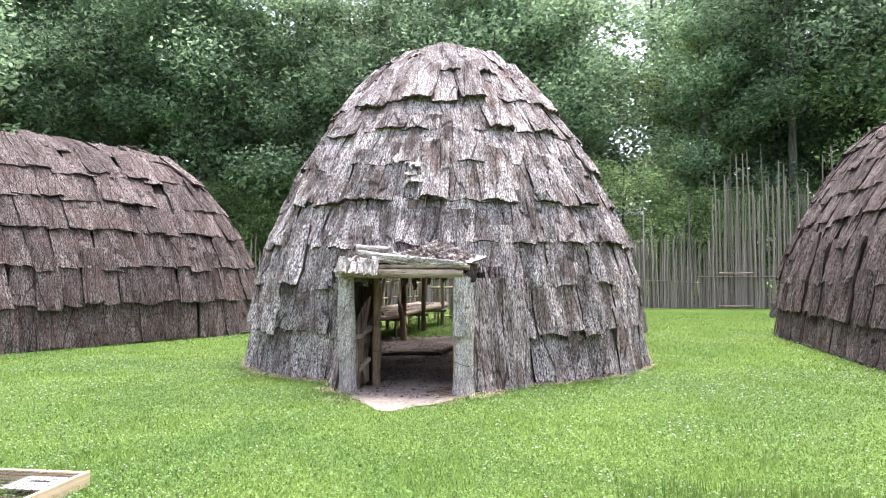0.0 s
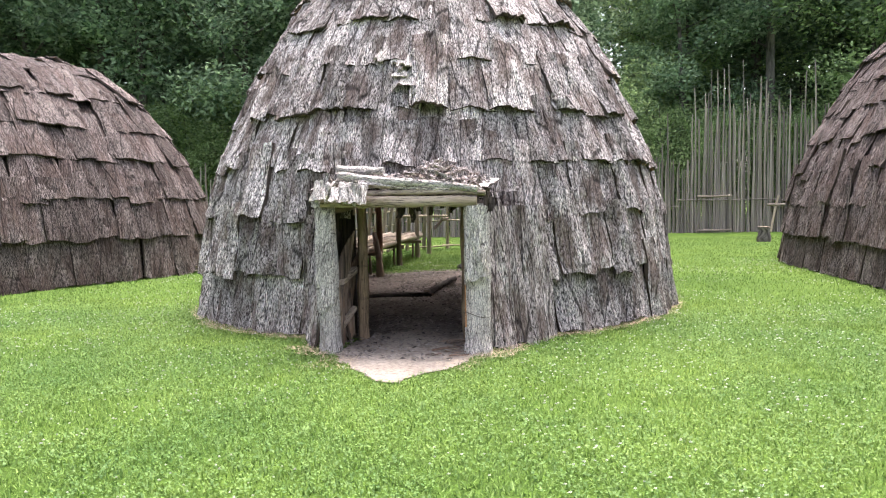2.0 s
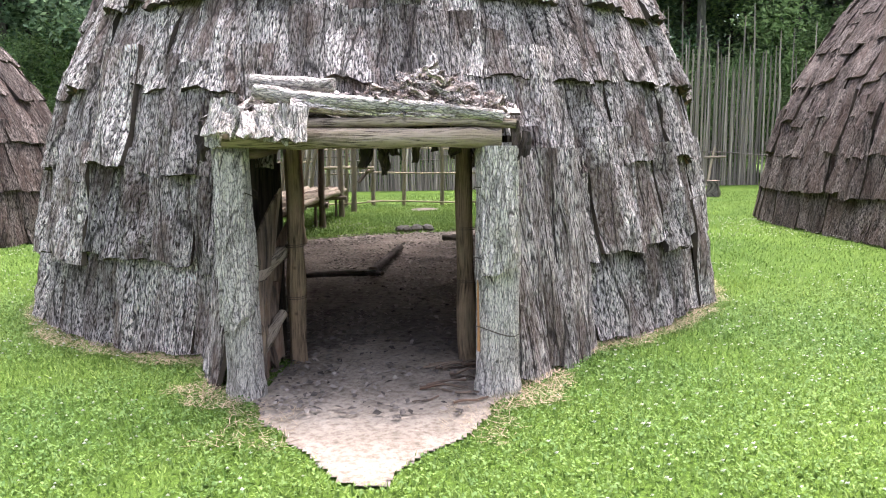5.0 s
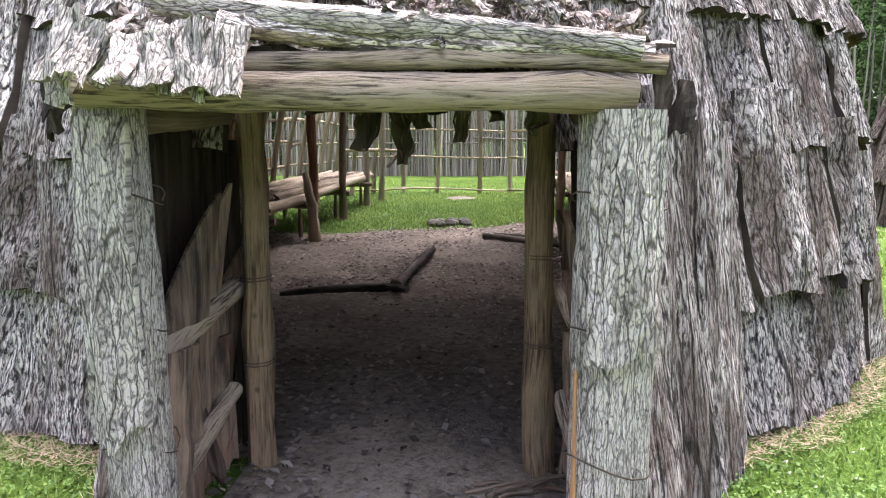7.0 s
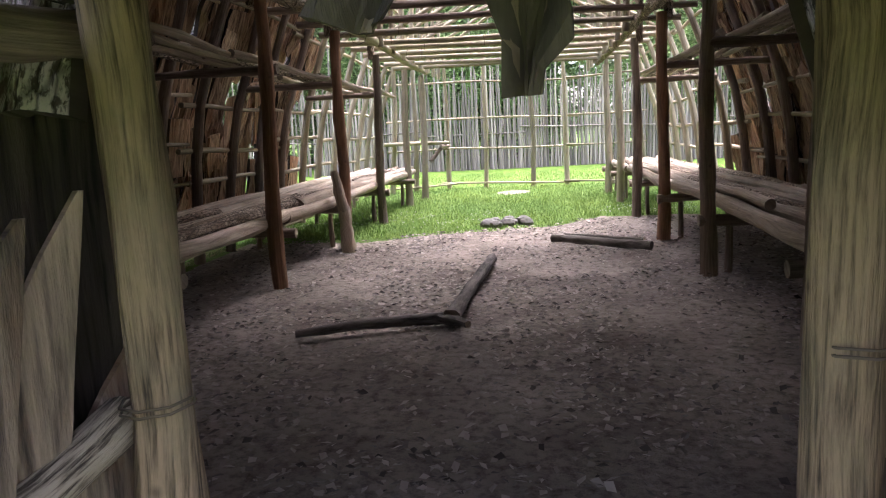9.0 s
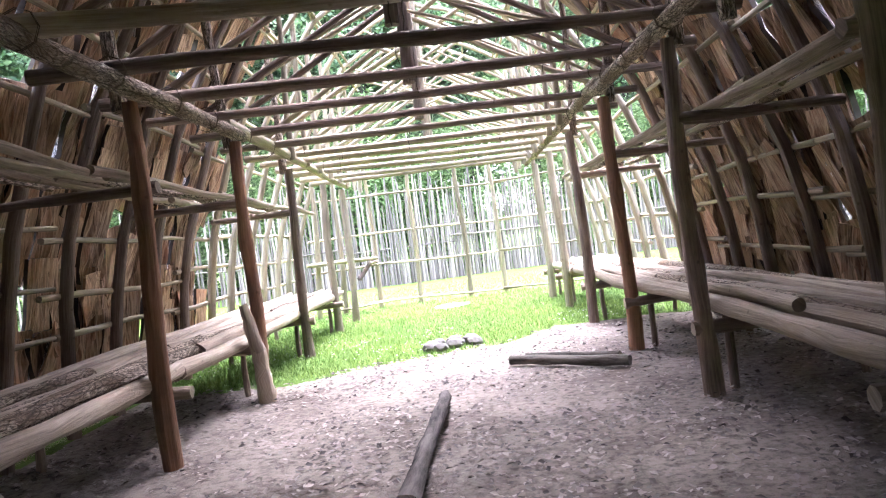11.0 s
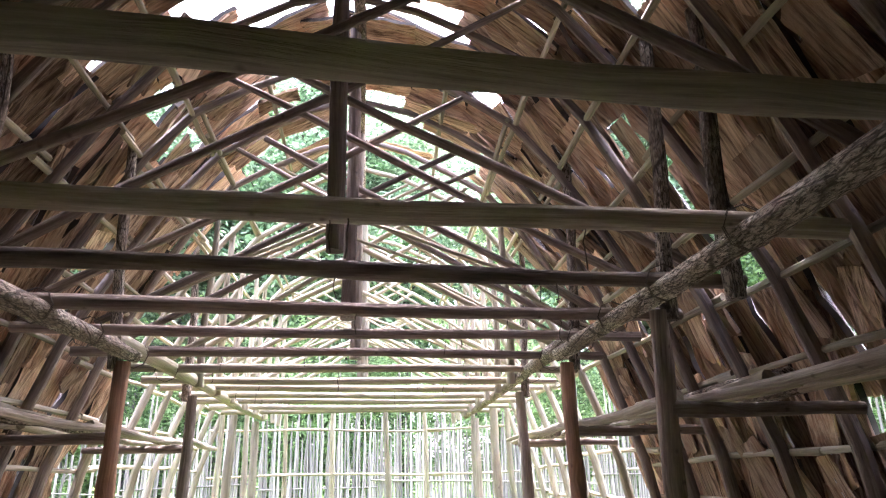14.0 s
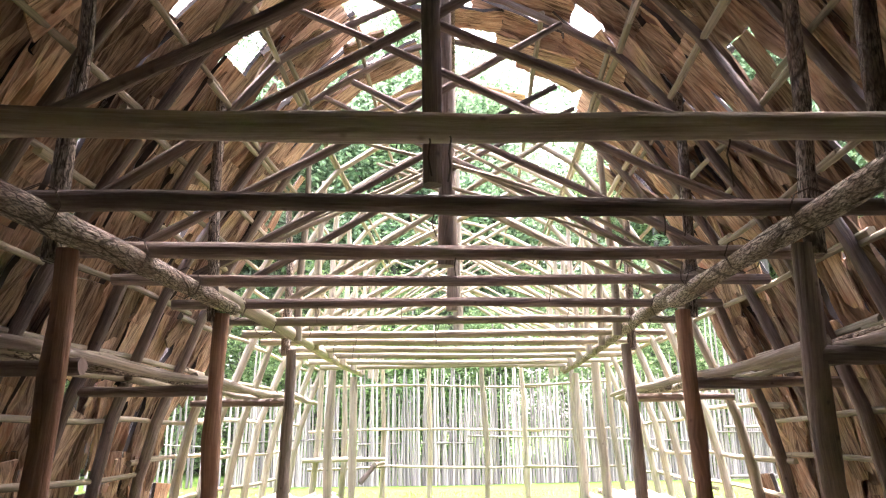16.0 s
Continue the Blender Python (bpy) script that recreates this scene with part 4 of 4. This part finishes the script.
pole("limb", (1.06, 0.3, 0.02), (1.22, 2.7, 0.02), 0.062, 0.05, WOOD_CHAR, log1, "thick greyed limb of the branch", 0.012, 11, 12, WOOD_GREY)
pole("limb", (0.98, 0.36, 0.01), (1.2, 0.1, 0.03), 0.045, 0.03, WOOD_CHAR, log1, "", 0.03, 8, 5, WOOD_DARK)
log2 = thing("firewood_log", "split firewood log with dark furrowed bark on the earth", "log", at=(0.64, 8.18, 0.06))
pole("log", (0, 0, -0.005), (1.06, -0.75, 0), 0.05, 0.055, TRUNK, log2, "", 0.015, 9, 10, WOOD_CHAR)
pole("log", (0.16, -0.06, 0.03), (1.0, -0.64, 0.04), 0.03, 0.038, TRUNK, log2, "split upper half of the log", 0.02, 7, 8, WOOD_GREY)


def stone_data(seed):
    q = random.Random(seed)
    bm = bmesh.new()
    bmesh.ops.create_icosphere(bm, subdivisions=2, radius=1)
    for v in bm.verts:
        v.co *= 1 + 0.28 * noise.noise(v.co * 1.3 + Vector((seed * 3, 0, 0)))
        v.co.z *= 0.6
    me = bpy.data.meshes.new("stone")
    bm.to_mesh(me)
    bm.free()
    me.materials.append(STONE)
    return me


STONES = [stone_data(i) for i in range(4)]
for i in range(9):
    a = i * 0.72 + rnd.uniform(-0.2, 0.2)
    r = 0.3 if i < 7 else 0.08
    st = part("hearth_stone", STONES[i % 4], None, "", pose(0.02 + r * math.cos(a), 10.0 + r * 0.9 * math.sin(a), 0.04, 0, 0, a * 90) @ Matrix.Scale(rnd.uniform(0.07, 0.13), 4))
    tagged(st, "sooty grey hearth stone in a ring on the ground", "stone", "hearth ring")
for i in range(13):
    x, y = (0.62 + rnd.uniform(0, 0.3), 0.3 + rnd.uniform(0, 0.45)) if i < 8 else (0.45 + rnd.uniform(0, 0.45), -0.15 + rnd.uniform(0, 0.35))
    tw = thing("kindling_stick", "broken brown stick of kindling by the doorway", "stick", "kindling by the door", at=(x, y, 0.012))
    a = rnd.uniform(-0.5, 0.7)
    ln = rnd.uniform(0.12, 0.32)
    pole("stick", (0, 0, 0), (ln * math.cos(a), ln * math.sin(a), 0.004), rnd.uniform(0.006, 0.015), 0.006, SLAB, tw, "", 0.12, 7, 6)

# ---- neighbouring houses ----
def far_house(name, m, scale_y, label, spans, seed, zs, course, slit=None):
    h = thing(name, label, "longhouse", "bark longhouses of the village")
    h.matrix_world = m @ Matrix.Diagonal((1, 1, zs, 1))
    # dark inner shell that closes it
    verts, faces = [], []
    cols = [("l", scale_y, 0), ("l", 2.0, 0)] + [("a", (-1 + i / 8) * math.pi / 2, 0) for i in range(17)] + [("r", 2.0, 0), ("r", scale_y, 0)]
    rows = 14
    for k, s, _ in cols:
        for j in range(rows + 1):
            verts.append(skin(k, s, LENGTHS[-1] * j / rows, 2.0, 0.97))
    for i in range(len(cols) - 1):
        for j in range(rows):
            a = i * (rows + 1) + j
            faces.append((a, a + rows + 1, a + rows + 2, a + 1))
    nb = [j for j in range(rows + 1)]
    ne = [(len(cols) - 1) * (rows + 1) + j for j in range(rows, -1, -1)]
    faces.append(tuple(nb + ne[1:]))
    part("shell", data_of("shell", verts, faces, [(v.y, v.z) for v in verts], [BARK_BROWN], None, True), h, "dark inner layer of bark")
    cover(h, SHEETS_BROWN, 2.0, spans, course, 0.5, slit, 0.0, seed)
    return h


# the long wall of one runs beside the lawn, its rounded end behind the main house
left_m = Matrix.Translation((-10.36, 10.05, 0)) @ Matrix.Rotation(radians(180 - 23.2), 4, "Z")
far_house("bark_longhouse", left_m @ pose(0, -1.3, 0), 15.0, "long bark-covered house with a slit in its roof", [("a", -math.pi / 2, 0.6), ("l", 14.0, 2.0)], 21, 0.87, 1.02, lambda k, s, v: k == "l" and abs(s - 2.75) < 0.26 and 3.9 < v < 4.95)
right_m = Matrix.Translation((11.4, 10.7, 0)) @ Matrix.Rotation(radians(180), 4, "Z")
far_house("bark_longhouse", right_m @ pose(0, -2.0, 0), 12.0, "bark-covered house with a rounded end and lapped courses", [("a", -0.3, math.pi / 2), ("r", 2.0, 11.0)], 22, 0.97, 0.76)

brush = thing("brush_pile", "small heap of dry pale sticks by the bark wall", "brush pile", at=(-6.85, 8.95, 0))
for i in range(12):
    a = rnd.uniform(0, 6.3)
    pole("stick", (rnd.uniform(-0.3, 0.3), rnd.uniform(-0.2, 0.2), 0.03 + 0.01 * i), (0.5 * math.cos(a), 0.35 * math.sin(a), 0.06 + rnd.uniform(0, 0.2)), 0.014, 0.007, WOOD_PALE, brush, "", 0.08, 6, 4)

# ---- palisade ----
fence = thing("palisade", "tall palisade of thin grey upright poles", "palisade")
FPOLES = []
for i in range(8):
    q = random.Random(200 + i)
    pts = [Vector((0.02 * math.sin(q.uniform(0, 6) + k), 0.02 * math.sin(q.uniform(0, 6) + k), k / 5)) for k in range(6)]
    pts[0].x = pts[0].y = 0
    FPOLES.append(tube_data("fence_pole", pts, [0.05, 0.047, 0.043, 0.038, 0.032, 0.02], FENCE, 6, 0.05))


def fence_y(x):
    if x < -9:
        return 26.5 + (x + 9) * 0.25
    return 26.5 + 0.1 * max(0, x + 2) + (0.7 if x > 5 else 0.14 * max(0, x)) if x < 16 else 29 - (x - 16) * 0.9


x, count = -17.0, 0
while x < 34:
    h = rnd.uniform(3.0, 3.9) + (0.9 * rnd.random() ** 3 * 3 if rnd.random() < 0.25 else 0)
    if 8.8 < x < 16:
        h = rnd.uniform(5.2, 6.6) + (2.0 * rnd.random() if rnd.random() < 0.35 else 0)
    elif x >= 16:
        h = rnd.uniform(4.5, 6.5) + rnd.random() * 2
    s = rnd.uniform(0.8, 1.25)
    m = pose(x, fence_y(x) + rnd.uniform(-0.06, 0.06), -0.05, rnd.uniform(-1.2, 1.2), rnd.uniform(-1.2, 1.2), rnd.uniform(0, 360)) @ Matrix.Diagonal((s, s, h, 1))
    part("fence_pole", FPOLES[count % 8], fence, "", m)
    x += rnd.uniform(0.07, 0.115) if -8 < x < 15 else rnd.uniform(0.14, 0.26)
    count += 1
for z in (1.4,):
    for x in range(-16, 30, 4):
        pole("fence_rail", (x, fence_y(x) - 0.09, z + rnd.uniform(-0.2, 0.2)), (x + 4.2, fence_y(x + 4.2) - 0.09, z + rnd.uniform(-0.2, 0.2)), 0.03, 0.025, FENCE, fence, "", 0.01, 6, 4)
for x, z in ((9.0, 1.75), (9.0, 0.1), (12.3, 1.3)):
    pole("gate_bar", (x, fence_y(x) - 0.35, z), (x + (1.6 if x < 10 else 1.0), fence_y(x) - 0.35, z + 0.02), 0.06, 0.05, WOOD_GREY, fence, "", 0.02, 8, 4)
pole("gate_prop", (12.3, fence_y(12.3) - 0.9, 0), (12.9, fence_y(12.9) - 0.12, 1.75), 0.06, 0.05, WOOD_PALE, fence, "", 0.02, 8, 4)
stump = thing("tree_stump", "short dark sawn stump standing on the lawn", "stump", at=(9.83, 20.2, 0))
pole("stump", (0, 0, -0.05), (0, 0, 0.55), 0.24, 0.22, WOOD_CHAR, stump, "", 0.01, 12, 4, WOOD_DARK)

# ---- trees ----
def tree_meshes(seed, height, spread, leaf, leaves, low):
    q = random.Random(seed)
    trunk_parts, pts = [], []
    sway = (q.uniform(-0.6, 0.6), q.uniform(-0.6, 0.6))
    for i in range(9):
        t = i / 8
        pts.append(Vector((sway[0] * t * t * 2, sway[1] * t * t * 2, height * 0.92 * t)))
    verts, faces, uvs = [], [], []

    def add_tube(p, r, sides):
        me = tube_data("t", p, r, TRUNK, sides, 0.05)
        b = len(verts)
        verts.extend(v.co.copy() for v in me.vertices)
        uvs.extend([(v.co.x + v.co.y, v.co.z) for v in me.vertices])
        faces.extend(tuple(b + k for k in f.vertices) for f in me.polygons)
        bpy.data.meshes.remove(me)

    r0 = height * 0.013
    add_tube(pts, [r0 * (1.25 if i == 0 else 1) * (1 - i / 9.5) for i in range(9)], 8)
    tips = []
    for k in range(22):
        t = low + (0.98 - low) * (k / 22) + q.uniform(-0.02, 0.02)
        base = Vector((sway[0] * t * t * 2, sway[1] * t * t * 2, height * 0.92 * t))
        a = k * 2.4 + q.uniform(-0.4, 0.4)
        reach = spread * (1.15 - 0.75 * abs(t - 0.55) * 1.6) * q.uniform(0.6, 1.1)
        d = Vector((math.cos(a), math.sin(a), q.uniform(0.1, 0.6)))
        lp = [base, base + d * reach * 0.4 + Vector((0, 0, -0.1)), base + d * reach * 0.75 + Vector((0, 0, 0.15)), base + d * reach]
        add_tube(lp, [r0 * 0.32 * (1 - t * 0.6), r0 * 0.24 * (1 - t * 0.6), r0 * 0.14, 0.01], 5)
        for s in (0.45, 0.7, 0.9, 1.05):
            tips.append((base + d * reach * s, reach * 0.4 + 0.5))
    trunk = data_of("trunk", verts, faces, uvs, [TRUNK])
    n = leaves
    ids = np.random.RandomState(seed)
    cen = np.array([t[0] for t in tips])
    rad = np.array([t[1] for t in tips])
    which = ids.randint(0, len(tips), n)
    off = ids.normal(size=(n, 3))
    off *= (ids.rand(n, 1) ** 0.45) / np.linalg.norm(off, axis=1, keepdims=True)
    off[:, 2] *= 0.62
    c = cen[which] + off * rad[which][:, None]
    u = ids.normal(size=(n, 3))
    u[:, 2] *= 0.6
    u /= np.linalg.norm(u, axis=1, keepdims=True)
    w = np.cross(u, ids.normal(size=(n, 3)))
    w /= np.linalg.norm(w, axis=1, keepdims=True)
    sz = leaf * (0.6 + 0.8 * ids.rand(n, 1))
    quad = np.stack([c - u * sz, c + w * sz * 0.42 - u * sz * 0.1, c + u * sz, c - w * sz * 0.42 + u * sz * 0.1], 1)
    me = bpy.data.meshes.new("crown")
    me.from_pydata(quad.reshape(-1, 3).tolist(), [], np.arange(4 * n).reshape(n, 4).tolist())
    return trunk, me


KINDS = []
for i, (h, sp, low, leaf, count) in enumerate(((19, 4.2, 0.22, 0.135, 19000), (22, 4.6, 0.3, 0.135, 19000), (17, 4.0, 0.12, 0.13, 19000), (24, 4.4, 0.42, 0.135, 19000), (8, 3.0, 0.05, 0.085, 12000), (22, 4.8, 0.15, 0.25, 7000))):
    tr, cr = tree_meshes(40 + i, h, sp, leaf, count, low)
    cr.materials.append(LEAF_B if i in (2, 4) else LEAF_A)
    KINDS.append((tr, cr))


def tree(x, y, kind, scale, turn):
    t = thing("understorey_tree" if kind == 4 else "tree", ("tall broadleaf tree with dense dark green foliage", "tall broadleaf tree with a high open crown", "broadleaf tree with bright green leaves down low", "tall slender tree with a bare lower trunk", "small leafy understorey tree at the edge of the wood", "tall tree deep in the dark wood")[kind], "tree", "trees of the wood", at=(x, y, -0.05))
    t.matrix_world = pose(x, y, -0.05, 0, 0, turn) @ Matrix.Scale(scale, 4)
    part("trunk", KINDS[kind][0], t)
    part("crown", KINDS[kind][1], t)


q = random.Random(77)
spots = []
for ring, (d, step) in enumerate(((36, 3.9), (41, 4.2), (47, 4.6), (54, 5.2))):
    x = -46.0
    while x < 50:
        xx = x + q.uniform(-1.2, 1.2)
        yy = d + q.uniform(-1.3, 1.3) - (0.018 * max(0, abs(xx) - 12) ** 1.6)
        if not (7.4 < xx < 8.8 and ring < 2) and not abs(xx - 5.6 - 0.1 * (yy - 45)) < 2.2:
            spots.append((xx, yy, ring))
        x += step * q.uniform(0.8, 1.2)
for x, y, ring in spots:
    tree(x, y, q.choice((0, 1, 3, 3, 2, 1)) if ring < 2 else 5, q.uniform(1.0, 1.35), q.uniform(0, 360))
for i in range(34):
    x = -34 + 2.1 * i + q.uniform(-0.8, 0.8)
    tree(x, 33.5 + q.uniform(-0.6, 0.8) - 0.018 * max(0, abs(x) - 12) ** 1.6, 4, q.uniform(0.75, 1.15), q.uniform(0, 360))
for sx in (-1, 1):
    for i in range(6):
        tree(sx * (33 + q.uniform(-2, 4)), 22 - 5.0 * i + q.uniform(-1, 1), 5, q.uniform(0.8, 1.1), q.uniform(0, 360))
for i in range(9):
    tree(-26 + 6.3 * i + q.uniform(-1, 1), -60 + q.uniform(-3, 3), 5, q.uniform(0.8, 1.1), q.uniform(0, 360))

# ---- information box on the lawn ----
box = thing("display_case", "low wooden display case with a white printed sheet under wire mesh", "display case", at=(-1.25, -4.2, 0))
box.matrix_world = pose(-0.95, -4.45, 0, 0, 0, 4)


def board(name, x0, x1, y0, y1, z0, z1, mat, parent, label=""):
    bm = bmesh.new()
    bmesh.ops.create_cube(bm, size=1)
    for v in bm.verts:
        v.co = Vector(((x0, x1)[v.co.x > 0], (y0, y1)[v.co.y > 0], (z0, z1)[v.co.z > 0]))
    bmesh.ops.bevel(bm, geom=bm.edges[:], offset=0.004, segments=1, affect="EDGES")
    uvl = bm.loops.layers.uv.new("UVMap")
    long_x = x1 - x0 > y1 - y0
    for f in bm.faces:
        for lp in f.loops:
            c = lp.vert.co
            lp[uvl].uv = (c.y + c.z, c.x) if long_x else (c.x + c.z, c.y)
    me = bpy.data.meshes.new(name)
    bm.to_mesh(me)
    bm.free()
    me.materials.append(mat)
    return part(name, me, parent, label)


board("side", -0.035, 0.0, -0.9, 0.0, -0.02, 0.09, CUT_WOOD, box)
board("side", -1.1, -0.037, -0.035, 0.0, -0.02, 0.085, CUT_WOOD, box)
board("side", -1.1, -0.037, -0.9, -0.865, -0.02, 0.09, CUT_WOOD, box)
board("printed_sheet", -0.46, -0.08, -0.38, -0.06, 0.05, 0.054, PAPER, box, "white printed sheet")
board("text_bar", -0.36, -0.2, -0.2, -0.18, 0.0545, 0.0555, WOOD_CHAR, box, "faded line of print")
for i in range(16):
    pole("wire", (-1.08 + 0.067 * i, -0.88, 0.078), (-1.08 + 0.067 * i, -0.02, 0.078), 0.0025, 0.0025, TWINE, box, "", 0.0, 4, 1)
for i in range(12):
    pole("wire", (-1.09, -0.85 + 0.07 * i, 0.081), (-0.03, -0.85 + 0.07 * i, 0.081), 0.0025, 0.0025, TWINE, box, "", 0.0, 4, 1)

# ---- lawn, straw, litter ----
def blades(name, n, area, length, width, mat, seed, keep, lean=0.6, z=-0.02, least=0.1):
    g = np.random.RandomState(seed)
    x0, x1, y0, y1 = area
    p = np.stack([g.uniform(x0, x1, n), g.uniform(y0, y1, n)], 1)
    p = np.array([a for a in p if keep(a[0], a[1])])
    n = len(p)
    a = g.uniform(0, 2 * math.pi, n)
    ln = length * g.uniform(0.5, 1.3, n)
    wd = width * g.uniform(0.6, 1.3, n)
    d = np.stack([np.cos(a), np.sin(a)], 1)
    s = np.stack([-np.sin(a), np.cos(a)], 1)
    tilt = g.uniform(least, lean, n)
    base = np.concatenate([p, np.full((n, 1), z)], 1)
    side = np.concatenate([s * wd[:, None], np.zeros((n, 1))], 1)
    tip = base + np.concatenate([d * (ln * np.sin(tilt * 1.5))[:, None], (ln * np.cos(tilt * 1.5))[:, None]], 1)
    v = np.stack([base - side, base + side, tip], 1).reshape(-1, 3)
    me = bpy.data.meshes.new(name)
    me.from_pydata(v.tolist(), [], np.arange(3 * n).reshape(n, 3).tolist())
    me.materials.append(mat)
    return me


def lawn_here(x, y):
    return not on_earth(x, y) and not (abs(x) < 3.6 and 4 < y < 9.0)


def soft_edge(x, y, area, fade, q=random.Random(19)):
    """Thins the growth out towards the border of its area."""
    x0, x1, y0, y1 = area
    return lawn_here(x + q.gauss(0, 0.035), y + q.gauss(0, 0.035)) and q.random() < min(x - x0, x1 - x, y - y0, y1 - y) / fade


NEAR, FAR = (-10.5, 9.5, -8.6, 4.6), (-14, 16, 1.0, 25)
grass = tagged(part("grass", blades("grass", 470000, NEAR, 0.04, 0.006, BLADE, 3, lambda x, y: soft_edge(x, y, NEAR, 2.6), 0.8)), "short mown grass blades of the lawn", "grass", kind="stuff")
grass_b = tagged(part("grass", blades("grass", 230000, FAR, 0.055, 0.008, BLADE, 4, lambda x, y: soft_edge(x, y, FAR, 3.0), 0.75)), "short mown grass blades round the houses", "grass", kind="stuff")


def clover(n, area, seed):
    """Low leaves of three rounded lobes, nearly flat, each on its own height."""
    g = np.random.RandomState(seed)
    p = np.stack([g.uniform(area[0], area[1], n), g.uniform(area[2], area[3], n)], 1)
    p = np.array([a for a in p if lawn_here(a[0], a[1]) and noise.noise((a[0] * 0.9, a[1] * 0.9, 14)) > -0.25])
    n = len(p)
    c = np.concatenate([p, g.uniform(0.004, 0.026, (n, 1))], 1)
    size = g.uniform(0.006, 0.0125, n)[:, None]
    turn = g.uniform(0, 2 * math.pi, n)
    slope = g.normal(0, 0.35, (n, 2))
    ring = []
    for k in range(6):
        a = turn + k * math.pi / 3
        d = np.stack([np.cos(a), np.sin(a)], 1) * (1.0 if k % 2 else 0.62)
        ring.append(c + np.concatenate([d, (d * slope).sum(1)[:, None]], 1) * size)
    me = bpy.data.meshes.new("clover_leaves")
    me.from_pydata(np.stack(ring, 1).reshape(-1, 3).tolist(), [], np.arange(6 * n).reshape(n, 6).tolist())
    me.materials.append(CLOVER_LEAF)
    return me


tagged(part("clover_leaves", clover(190000, (-8, 8, -7.6, 3.5), 23)), "low green clover leaves mixed into the lawn", "clover", kind="stuff")
grass_c = tagged(part("grass", blades("grass", 60000, (-3.4, 3.6, 8.2, 17.5), 0.075, 0.006, BLADE, 6, lawn_here, 0.85)), "longer grass growing inside the bare frame", "grass", kind="stuff")


tall = tagged(part("grass_tuft", blades("grass_tuft", 1500, (3.0, 5.2, -4.15, -3.6), 0.15, 0.004, BLADE, 12, lambda x, y: noise.noise((x * 5, y * 5, 1)) > 0.0, 0.35)), "taller uncut grass tuft on the lawn", "grass", kind="stuff")


def by_wall(x, y):
    r = math.hypot(x, (y - YC)) if y < YC else abs(x)
    return (3.55 < r < 3.95 + 0.12 * noise.noise((x * 3, y * 3, 5)) and y < 8.5 and abs(x - 0.2) > 0.9) or (0.78 < abs(x - 0.31) < 1.25 + 0.15 * noise.noise((x * 4, y * 4, 2)) and -0.3 + 0.4 * (abs(x - 0.31) - 0.78) < y < 1.0 and rnd.random() < 0.95) or (0.4 < abs(x - 0.36) < 0.85 + 0.2 * noise.noise((x * 5, y * 5, 3)) and -0.75 + 0.3 * noise.noise((x * 3, y * 3, 6)) < y < -0.1 and rnd.random() < 0.3)


straw = tagged(part("straw", blades("straw", 190000, (-4.2, 4.2, -0.9, 8.5), 0.09, 0.0024, STRAW, 8, by_wall, 1.08, 0.012, 0.8)), "dry cut straw along the foot of the bark wall", "straw", kind="stuff")
g = np.random.RandomState(5)
flowers = []
for i in range(11000):
    x, y = g.uniform(-7, 8.5), g.uniform(-7.6, 12)
    if not lawn_here(x, y) or noise.noise((x * 0.6, y * 0.6, 4)) < -0.1:
        continue
    z, r = g.uniform(0.02, 0.045), g.uniform(0.008, 0.014)
    flowers += [[(x - r, y, z), (x, y - r, z + r), (x + r, y, z)], [(x, y - r, z), (x + r, y, z + r * 0.8), (x, y + r, z)], [(x - r, y, z), (x, y, z + r), (x, y + r, z)]]
tagged(part("clover_flowers", scatter_data("clover_flowers", flowers, CLOVER)), "white clover heads dotted through the lawn", "clover", kind="stuff")
leaves = []
for i in range(28000):
    x, y = g.uniform(-3.4, 3.4), g.uniform(-0.4, 10.3)
    d = noise.noise((x * 0.8, y * 0.8, 9))
    if not on_earth(x, y) or (d < -0.05 and g.rand() < 0.6):
        continue
    a, s = g.uniform(0, 6.3), g.uniform(0.01, 0.034)
    u, w = Vector((math.cos(a), math.sin(a), g.uniform(-0.3, 0.4))) * s, Vector((-math.sin(a), math.cos(a), g.uniform(-0.4, 0.4))) * s * 0.6
    c = Vector((x, y, 0.018))
    leaves += [[c - u, c + w, c + u, c - w + Vector((0, 0, s * 0.3))]]
tagged(part("leaf_litter", scatter_data("leaf_litter", leaves, LITTER)), "dry dead leaves and bark crumbs scattered over the earth", "leaf litter", kind="stuff")
